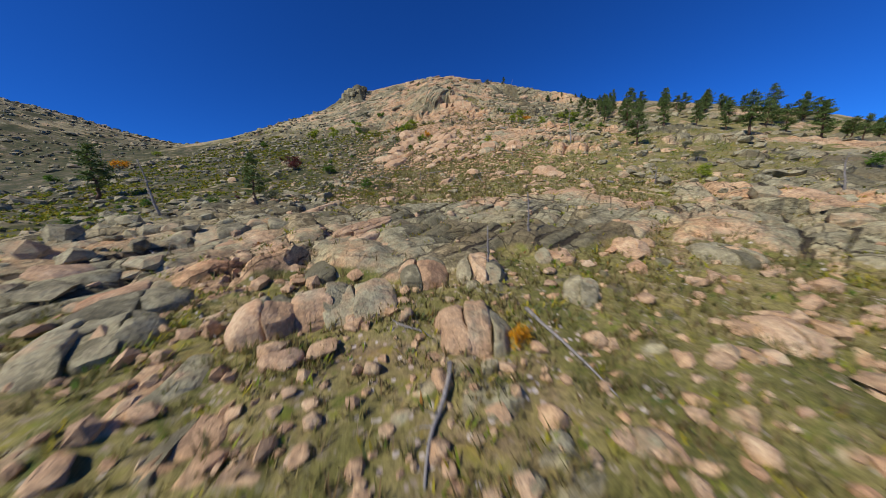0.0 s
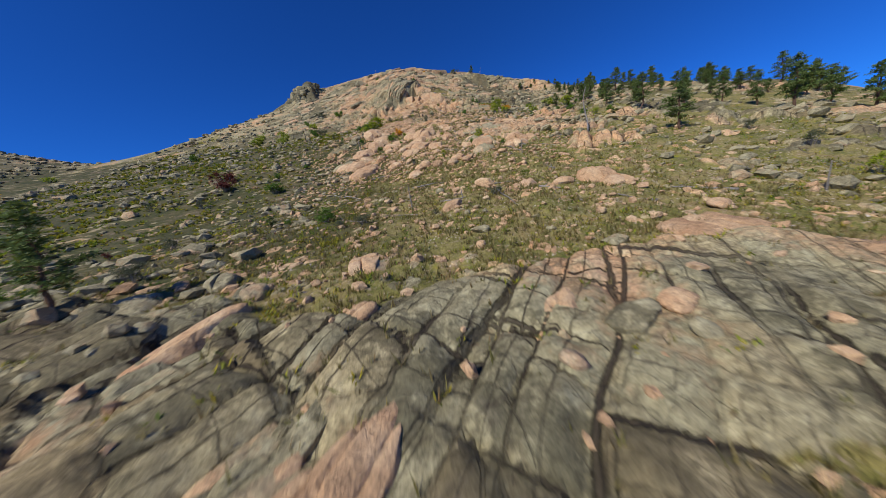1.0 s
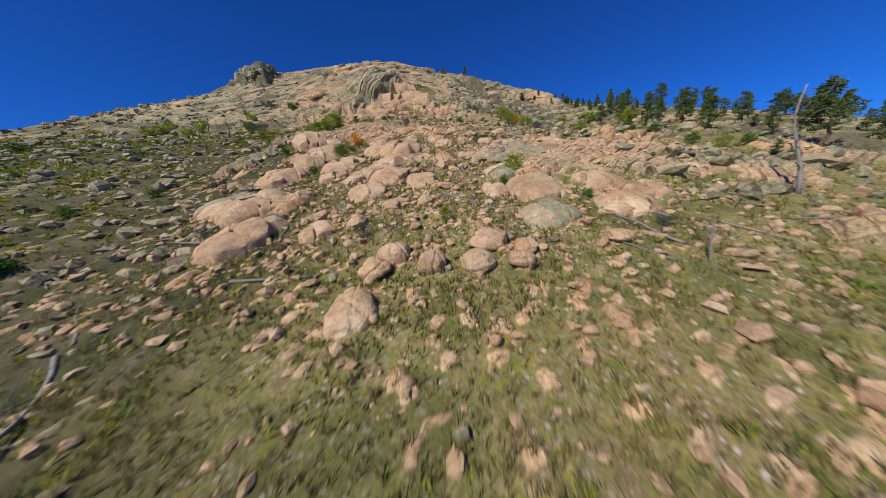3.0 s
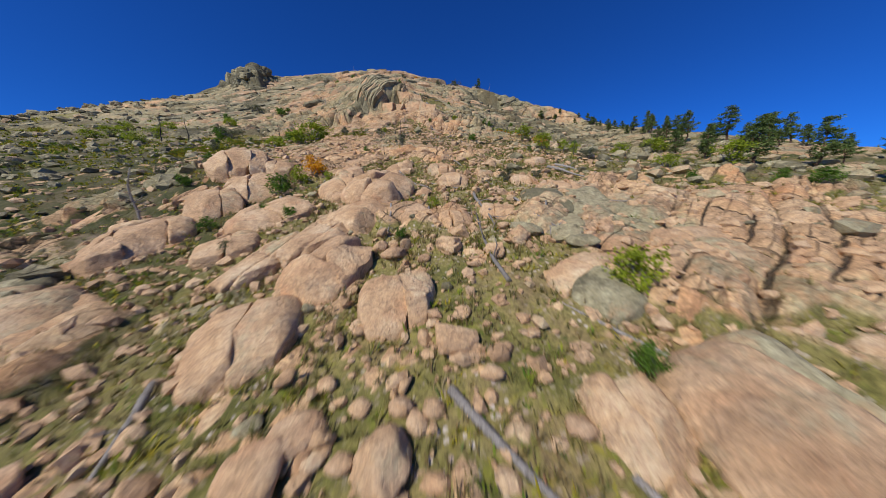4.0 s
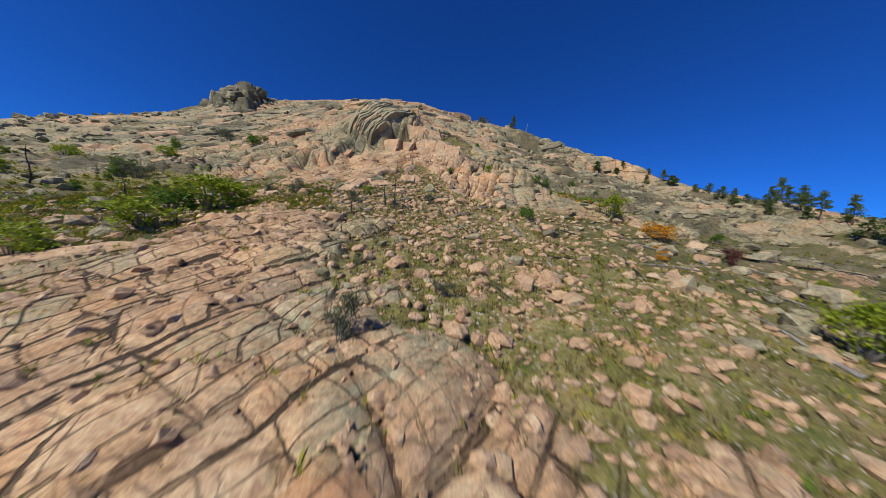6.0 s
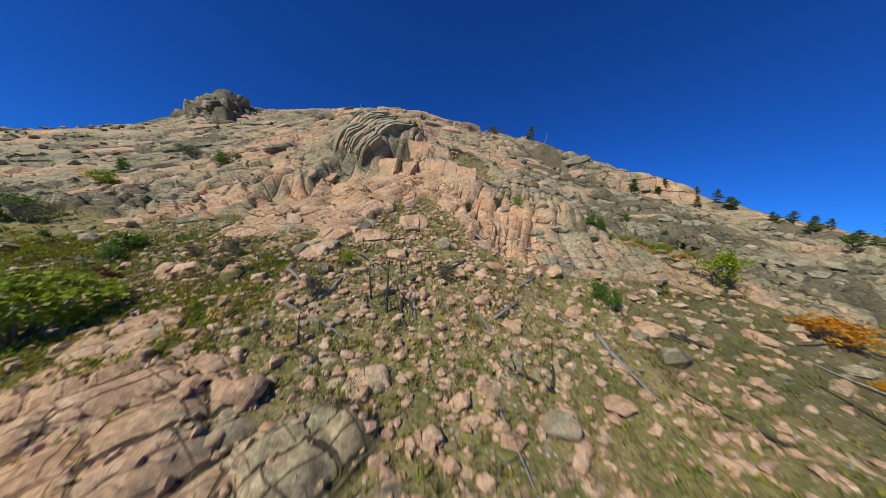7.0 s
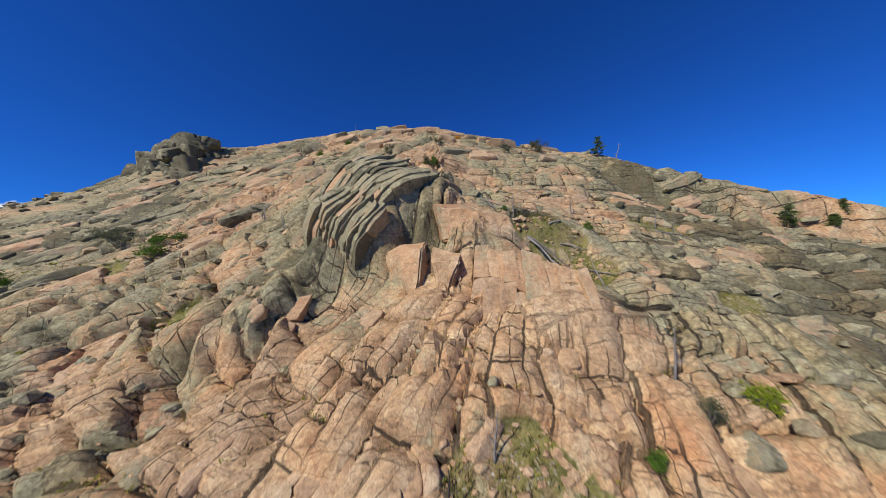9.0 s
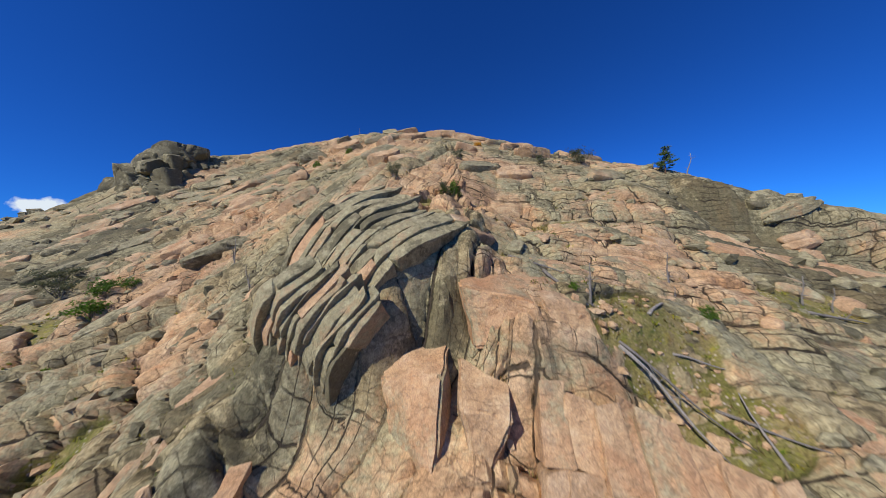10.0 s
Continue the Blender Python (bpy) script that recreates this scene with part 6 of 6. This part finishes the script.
LOG_ROWS = LOG_ROWS + [(14.1, 138.4, 18.3, 135.4, 0.10), (16.9, 139.5, 21.2, 141.8, 0.12), (-8.3, 127.0, -6.5, 123.2, 0.14), (18.1, 136.9, 20.4, 134.4, 0.1), (18.8, 134.6, 19.6, 137.2, 0.08), (30.5, 141.2, 35, 140.6, 0.13), (9.5, 143.5, 13.2, 142.2, 0.1)]
SNAG_ROWS = SNAG_ROWS + [(13.3, 139.6, 2.6), (21.3, 142.5, 2.4), (-19.4, 156.3, 3.2), (-13.4, 149.7, 2.6), (31.2, 141.9, 2.2), (4.4, 124.7, 2.2), (33.2, 141.6, 1.8)]
# burnt timber strewn over the side slopes: stretch of hill, count
for (x1, x2), (y1, y2), number in [((17, 44), (88, 118), 34), ((-28, -6), (104, 122), 20), ((-26, -6), (50, 72), 14), ((10, 26), (46, 60), 10), ((-1, 14), (104, 114), 12), ((6, 22), (26, 40), 3), ((-20, -6), (28, 46), 6)]:
    for _ in range(number):
        x, y, ln, a = rng.uniform(x1, x2), rng.uniform(y1, y2), rng.uniform(1.8, 5.0), radians(rng.gauss(118, 28))
        LOG_ROWS.append((x, y, x + ln * math.cos(a), y + ln * math.sin(a), rng.uniform(0.05, 0.12)))
for x1, y1, x2, y2, r in LOG_ROWS:
    r = min(max(0.85 * r, 0.04), 0.14)
    t = np.linspace(0, 1, 9)
    gz = heights(x1 + (x2 - x1) * t, y1 + (y2 - y1) * t)
    line = gz[0] + (gz[-1] - gz[0]) * t
    lift = float(np.clip(np.quantile(gz - line, 0.55), 0, 0.5)) + 0.6 * r
    burnt = 86 < y1 < 130 and rng.random() < 0.55
    dead_tree("fallen_log", (x1, y1, gz[0] + lift), (x2, y2, gz[-1] + lift), r, burnt_wood if burnt else grey_wood,
              "charred fallen pine trunk lying over rocks" if burnt else "bleached grey fallen trunk with broken branches", "log", "fallen logs", rng.randint(2, 6))
for x, y, h in SNAG_ROWS:
    z = height(x, y)
    burnt = y > 80 and y < 125
    lean = 0.05 * h
    dead_tree("dead_snag", (x, y, z - 0.1), (x + rng.gauss(0, lean), y + rng.gauss(0, lean), z + h), min(0.03 + 0.014 * h, 0.12), burnt_wood if burnt else grey_wood,
              "charred standing stump of a burnt pine" if burnt else "bare grey dead tree standing with broken branches", "dead tree", "standing snags", 5 if burnt else 9)


# ---- living trees and shrubs ----
def sprig(bm, at, size, count, wide, r, flat=0.7):
    """A tuft of needles or leaves, each a small blade."""
    for _ in range(count):
        d = Vector((r.gauss(0, 1), r.gauss(0, 1), r.gauss(0, flat) + 0.15)).normalized()
        a = at + d * size * r.uniform(0.0, 0.55)
        b = a + d * size * r.uniform(0.4, 0.75)
        s = d.cross(Vector((r.gauss(0, 1), r.gauss(0, 1), r.gauss(0, 1)))).normalized() * wide
        bm.faces.new((bm.verts.new(a), bm.verts.new((a + b) / 2 + s), bm.verts.new(b), bm.verts.new((a + b) / 2 - s)))


def pine(seed, at):
    """A ponderosa pine ten metres tall."""
    r = random.Random(seed)
    base = new("pine_tree")
    base.matrix_world = at
    tagged(base, "green ponderosa pine with a dark uneven crown on rocks", "tree", "pine trees")
    bm = bmesh.new()
    sway = [Vector((r.gauss(0, 0.12), r.gauss(0, 0.12), 10 * k / 9)) for k in range(10)]
    stem(bm, sway, [0.19 * (1.08 - k / 9) for k in range(10)], 8)
    part("trunk", bm, pine_bark, base)
    wood, green = bmesh.new(), bmesh.new()
    low = r.uniform(1.6, 3.2)
    z = low
    one_side = r.uniform(0, 6.28)
    while z < 9.9:
        f = (z - low) / (10 - low)
        reach = (2.1 * (1 - f) ** 0.75 + 0.35) * min(1, 0.55 + 2.5 * f) * r.uniform(0.6, 1.15)
        for _ in range(r.choice((2, 3, 3, 4))):
            a = r.uniform(0, 6.28)
            ln = reach * r.uniform(0.55, 1.1) * (1 + 0.22 * math.cos(a - one_side))
            foot = Vector((0, 0, z + r.uniform(-0.15, 0.15)))
            tip = foot + Vector((math.cos(a) * ln, math.sin(a) * ln, ln * r.uniform(-0.05, 0.45)))
            mid = (foot + tip) / 2 - Vector((0, 0, 0.08 * ln))
            stem(wood, [foot, mid, tip], [0.05 * (1.1 - f), 0.035 * (1.1 - f), 0.012], 4)
            for k in range(max(4, int(ln * 5.5))):
                p = foot.lerp(tip, r.uniform(0.4, 1.05)) + Vector((r.gauss(0, 0.16), r.gauss(0, 0.16), r.gauss(0, 0.10)))
                sprig(green, p, 0.5, 8, 0.09, r)
        z += r.uniform(0.28, 0.5)
    sprig(green, Vector((0, 0, 9.9)), 0.5, 16, 0.05, r)
    tagged(part("bough", wood, pine_bark, base), kind="stuff")
    part("crown", green, needles, base, smooth_faces=False)
    return base


pine_rows = PINES_A+PINES_B
pine_rows += [(58, 96, 6.0), (60.5, 100, 5.5), (63, 104, 5.0), (66, 95, 6.5), (70, 110, 4.5), (69, 118, 4.0)]
for _ in range(20):
    f = rng.random()
    pine_rows.append((76 - 16 * f + rng.gauss(0, 5), 46 + 52 * f + rng.gauss(0, 5), rng.uniform(2.2, 4.0)))
pine_rows += [(72, 116, 4.5), (70, 114.5, 4.0), (77, 121, 5.0), (74, 118.5, 4.0), (68, 112, 4.5), (6.9, 152, 1.8), (5.4, 151.8, 1.3)]
pine_rows += [(63.2, 145.5, 2.5), (65.1, 145.7, 2.9), (67.8, 140.7, 3.0), (72.7, 140.7, 3.3), (73.2, 138.1, 2.9), (68.3, 129.4, 2.2), (69.6, 127.7, 2.6), (70.0, 125.6, 2.7), (72.2, 125.0, 2.2), (68.5, 120.9, 2.2), (68.1, 119.5, 2.1), (69.1, 118.6, 2.5)]
for _ in range(16):
    f = rng.random()
    pine_rows.append((80 - 20 * f + rng.gauss(0, 6), 44 + 56 * f + rng.gauss(0, 4), rng.uniform(3.4, 5.0)))
for _ in range(9):
    f = rng.random()
    pine_rows.append((92 - 24 * f + rng.gauss(0, 5), 36 + 58 * f + rng.gauss(0, 4), rng.uniform(4.2, 6.4)))
stock = []
for k, (x, y, h) in enumerate(pine_rows):
    at = pose(x, y, height(x, y) - 0.15, rng.uniform(-3, 3), rng.uniform(-3, 3), rng.uniform(0, 360))
    wide = h / 10 * rng.uniform(1.1, 1.5) * (1.35 if h < 4 else 1.0)
    if k < 6:
        ob = pine(100 + k, at)
        stock.append(ob)
    else:
        ob = copy_thing(stock[k % 6], at)
    ob.scale = (wide, wide, h / 10)


def shrub(seed, kind, mat, label):
    """A shrub one metre wide and high."""
    r = random.Random(seed)
    base = new("shrub")
    tagged(base, label, "shrub", "shrubs")
    wood, green = bmesh.new(), bmesh.new()
    lobes = [Vector((r.uniform(-0.34, 0.34), r.uniform(-0.34, 0.34), r.uniform(0.25, 0.8))) for _ in range(11)]
    for p in lobes:
        stem(wood, [Vector((p.x * 0.15, p.y * 0.15, -0.1)), p * 0.6 + Vector((r.gauss(0, 0.03), r.gauss(0, 0.03), 0)), p], [0.018, 0.012, 0.005], 4)
        for _ in range(14):
            q = p + Vector((r.gauss(0, 0.10), r.gauss(0, 0.10), r.gauss(0, 0.09)))
            q.z = max(q.z, 0.04)
            sprig(green, q, 0.11 if kind != 3 else 0.14, 8, 0.026 if kind != 3 else 0.014, r, 0.9)
    tagged(part("stem", wood, grey_wood, base), kind="stuff")
    part("foliage", green, mat, base, smooth_faces=False)
    return base


SHRUB_LABELS = ["low green conifer shrub growing among the rocks", "yellow-green autumn shrub rooted between granite boulders", "bright orange and yellow autumn shrub on the slope",
                "grey-green brushy sage shrub on stony ground", "dark red low shrub patch on the hillside"]
for kind, rows in enumerate([GREEN_SHRUBS_A+GREEN_SHRUBS_B, YELLOW_SHRUBS_A+YELLOW_SHRUBS_B, ORANGE_SHRUBS, SAGE_SHRUBS, RED_SHRUBS]):
    kinds = [shrub(200 + 10 * kind + k, kind, leaf_mats[kind], SHRUB_LABELS[kind]) for k in range(2)]
    # more of the same, low and scattered, on the side slopes
    more = [(rng.choice((-1, 1, -1)) * rng.uniform(14, 48) - 2, rng.uniform(25, 140), *(rng.uniform(0.6, 1.5),) * 2) for _ in range((16, 7, 0, 24, 4)[kind])]
    rows = rows + [[(-3.2, 72.6, 1.1, 0.9), (-5.6, 74.2, 0.9, 0.8), (3.4, 68.3, 0.8, 0.8), (-8.2, 73.2, 1.2, 0.9), (-12.5, 78.2, 1.3, 1.0), (-10.6, 36.9, 1.9, 1.5)],
                   [(-4.4, 79.2, 1.0, 0.9), (5.7, 71.4, 0.9, 0.9), (-2.3, 79.0, 0.9, 0.9), (-14.6, 113, 1.6, 0.9)], [(-9.6, 74.0, 0.9, 0.6), (29.6, 119.2, 1.0, 0.5), (30.5, 119.0, 1.1, 0.5), (31.4, 118.9, 0.9, 0.5), (32.3, 118.6, 1.1, 0.5), (34.2, 118.6, 1.0, 0.5), (35.2, 118.2, 0.9, 0.5), (36.3, 118.3, 1.1, 0.5), (37.2, 117.7, 0.9, 0.5), (28, 101, 1.1, 0.5), (29.6, 102.3, 0.9, 0.5), (31, 104, 1.1, 0.5)], [(-5.0, 69.6, 1.2, 0.8), (-13, 61.5, 1.5, 0.9), (-11, 118, 1.5, 0.8)], [(-13.5, 114.6, 1.6, 0.5)]][kind]
    rows = rows + ([(-34.5, 157.4, 3.4, 2.2), (-32.5, 157.8, 2.0, 1.4), (12.5, 140.2, 0.8, 0.8)] if kind == 0 else [])
    for k, (x, y, w, h) in enumerate(rows + more):
        w, h = min(w, 6 if x > -30 or kind == 2 else 4), min(h, 4 if x > -30 else 2.4)
        at = pose(x, y, height(x, y) - 0.05, 0, 0, rng.uniform(0, 360))
        ob = kinds[k] if k < 2 else copy_thing(kinds[k % 2], at)
        ob.matrix_world = at
        ob.scale = (w, w, max(h * 1.1, 0.6 * w))


# ---- stones, tufts and twigs, beyond counting ----
def stuff(name, verts, faces, mat, label, category, smooth_faces=True):
    me = bpy.data.meshes.new(name)
    me.vertices.add(len(verts))
    me.vertices.foreach_set("co", verts.astype(np.float32).ravel())
    k = faces.shape[1]
    me.loops.add(faces.size)
    me.loops.foreach_set("vertex_index", faces.astype(np.int32).ravel())
    me.polygons.add(len(faces))
    me.polygons.foreach_set("loop_start", np.arange(0, faces.size, k, dtype=np.int32))
    me.polygons.foreach_set("use_smooth", np.full(len(faces), smooth_faces))
    me.update(calc_edges=True)
    me.materials.append(mat)
    return tagged(new(name, me), label, category, kind="stuff")


gen = np.random.default_rng(5)


def scatter(count, spread, lo, hi, keep):
    """Places along the valley of the walk, kept where keep(x, y, bareness) says so."""
    y = lo + (hi - lo) * gen.random(count)
    x = 2 + spread * gen.standard_normal(count)
    b = bareness(x, y)
    ok = gen.random(count) < keep(x, y, b)
    return x[ok], y[ok]


def turns(count):
    q = gen.standard_normal((count, 4))
    q /= np.linalg.norm(q, axis=1, keepdims=True)
    w, x, y, z = q.T
    return np.stack([1 - 2 * (y * y + z * z), 2 * (x * y - z * w), 2 * (x * z + y * w), 2 * (x * y + z * w), 1 - 2 * (x * x + z * z), 2 * (y * z - x * w),
                     2 * (x * z - y * w), 2 * (y * z + x * w), 1 - 2 * (x * x + y * y)], -1).reshape(-1, 3, 3)


bm = bmesh.new()
bmesh.ops.create_icosphere(bm, subdivisions=1, radius=1.0)
ball = np.array([v.co[:] for v in bm.verts])
tri = np.array([[v.index for v in f.verts] for f in bm.faces])
bm.free()
talus = lambda x, y, b: np.clip(0.16 + 0.5 * np.exp(-((y - 4) / 6) ** 2) + 0.9 * np.exp(-((y - 62) / 13) ** 2) + 1.1 * np.exp(-((y - 110) / 12) ** 2) + 0.7 * np.exp(-((y - 86) / 10) ** 2) + 0.8 * bump(x, y, 9, 123, 5, 7) + 1.0 * bump(x, y, 16, 137.6, 5, 4) - 0.25 * b, 0.03, 1)
x, y = scatter(23000, 11.0, 1.0, 148.0, lambda x, y, b: talus(x, y, b) * (1 - 0.75 * bump(x, y, -9, 48, 7, 9)))
count = len(x)
size = 0.07 + 0.26 * gen.random(count) ** 3.2 + 0.006 * np.abs(x - 2)
scale = size[:, None] * (0.6 + 0.7 * gen.random((count, 3))) * np.array([1, 1, 0.75])
bits = ball[None] * (1 + 0.22 * gen.standard_normal((count, len(ball), 1)))
bits = np.einsum("nij,nkj->nki", turns(count), bits) * scale[:, None, :]
bits += np.stack([x, y, heights(x, y) + 0.2 * size], -1)[:, None, :]
near = np.argsort(-(size - 0.02 * np.abs(x - 2)))[:300]
rest = np.setdiff1d(np.arange(count), near)
stuff("loose_stones", bits[rest].reshape(-1, 3), (tri[None] + (np.arange(len(rest)) * len(ball))[:, None, None]).reshape(-1, 3), rock_mat,
      "scattered loose pink granite stones on the slope", "stones", False)
STONES = [rock_mesh("stone", 80 + k, 2, 9, 0.26, 0.04, rock_mat if k % 4 else grey_rock) for k in range(10)]
for k in near:
    ob = new("stone", STONES[k % 10])
    w = 1.9 * float(size[k])
    ob.matrix_world = pose(x[k], y[k], heights(x[k:k + 1], y[k:k + 1])[0] + 0.12 * w, rng.uniform(-20, 20), rng.uniform(-20, 20), rng.uniform(0, 360)) @ Matrix.Diagonal((w, w * rng.uniform(0.7, 1), w * rng.uniform(0.5, 0.8), 1))
    tagged(ob, "loose angular granite stone lying in dry grass", "stone", "loose stones")

# rubble on the slopes to both sides, coarser farther out
count = 6800
y = 8 + 185 * gen.random(count)
x = np.where(gen.random(count) < 0.68, -13 - 105 * gen.random(count) ** 1.5, 20 + 45 * gen.random(count) ** 1.3)
ok = gen.random(count) < 0.35 + 0.65 * smooth(-0.2, 0.4, fbm(x / 12, y / 12, 3, 111))
x, y = np.concatenate([x[ok], -390 + 240 * gen.random(4200)]), np.concatenate([y[ok], 40 + 230 * gen.random(4200)])
count = len(x)
size = (0.16 + 0.5 * gen.random(count) ** 2.5) * (1 + 0.012 * np.minimum(np.abs(x), 110))
scale = size[:, None] * (0.7 + 0.6 * gen.random((count, 3))) * np.array([1.15, 1, 0.7])
bits = ball[None] * (1 + 0.2 * gen.standard_normal((count, len(ball), 1)))
bits = np.einsum("nij,nkj->nki", turns(count), bits) * scale[:, None, :]
bits += np.stack([x, y, heights(x, y) + 0.25 * size], -1)[:, None, :]
stuff("slope_rubble", bits.reshape(-1, 3), (tri[None] + (np.arange(count) * len(ball))[:, None, None]).reshape(-1, 3), grey_rock,
      "grey and pink granite rubble over the side slopes", "rubble", False)

# tufts of dry grass: five blades each
x, y = scatter(80000, 13.0, 1.0, 160.0, lambda x, y, b: np.clip(1.0 - 0.93 * b, 0.04, 1) * (0.35 + 0.65 * smooth(-0.3, 0.3, fbm(x / 3, y / 3, 2, 99))))
count, blades = len(x), 5
tall = (0.14 + 0.26 * gen.random((count, 1))) * (0.7 + 0.6 * gen.random((count, blades)))
a = 2 * np.pi * gen.random((count, blades))
out = 0.25 + 0.5 * gen.random((count, blades))
root = np.stack([x, y, heights(x, y) - 0.03], -1)[:, None, :] + 0.06 * gen.standard_normal((count, blades, 3)) * np.array([1, 1, 0])
tip = root + np.stack([np.cos(a) * out * tall, np.sin(a) * out * tall, tall], -1)
across = np.stack([-np.sin(a), np.cos(a), 0 * a], -1) * 0.028
tufts = np.stack([root - across, root + across, tip], 2).reshape(-1, 3)
stuff("grass_tufts", tufts, np.arange(len(tufts)).reshape(-1, 3), grass_mat, "tufts of dry yellow and green mountain grass", "grass", False)

# low plants: clumps of eight leaves
x, y = scatter(20000, 14.0, 1.0, 160.0, lambda x, y, b: np.clip(0.85 - 0.7 * b, 0.06, 1) * (1 - 0.6 * np.exp(-((y - 36) / 9) ** 2)) * (0.2 + 0.85 * smooth(0.0, 0.4, fbm(x / 4, y / 4, 2, 101))))
# and dark scrub over the side slope
sx = np.concatenate([-8 - 100 * gen.random(17000) ** 1.8, 15 + 38 * gen.random(6000), -2 - 28 * gen.random(20000), 27 + 14 * gen.random(5000)])
sy = np.concatenate([6 + 150 * gen.random(17000), 12 + 112 * gen.random(6000), 99 + 27 * gen.random(20000), 112 + 11 * gen.random(5000)])
ok = gen.random(48000) < (1 - 0.85 * bareness(sx, sy)) * (0.2 + 0.8 * smooth(-0.2, 0.3, fbm(sx / 8, sy / 8, 3, 103)))
x, y = np.concatenate([x, sx[ok]]), np.concatenate([y, sy[ok]])
count, blades = len(x), 9
tall = (0.09 + 0.17 * gen.random((count, 1)) + 0.006 * np.clip(-17 - x, 0, 40)[:, None]) * (0.6 + 0.8 * gen.random((count, blades)))
a = 2 * np.pi * gen.random((count, blades))
out = 0.5 + 0.9 * gen.random((count, blades))
root = np.stack([x, y, heights(x, y) - 0.02], -1)[:, None, :] + 0.12 * gen.standard_normal((count, blades, 3)) * np.array([1, 1, 0.3])
tip = root + np.stack([np.cos(a) * out * tall, np.sin(a) * out * tall, tall], -1)
across = np.stack([-np.sin(a), np.cos(a), 0 * a], -1) * (0.034 + 0.003 * np.clip(-17 - x, 0, 40))[:, None, None]
mid = (root + tip) / 2
leaves = np.stack([root, mid + across, tip, mid - across], 2).reshape(-1, 3)
stuff("low_plants", leaves, np.arange(len(leaves)).reshape(-1, 4), plant_mat, "low green and rusty plants between the rocks", "plants", False)
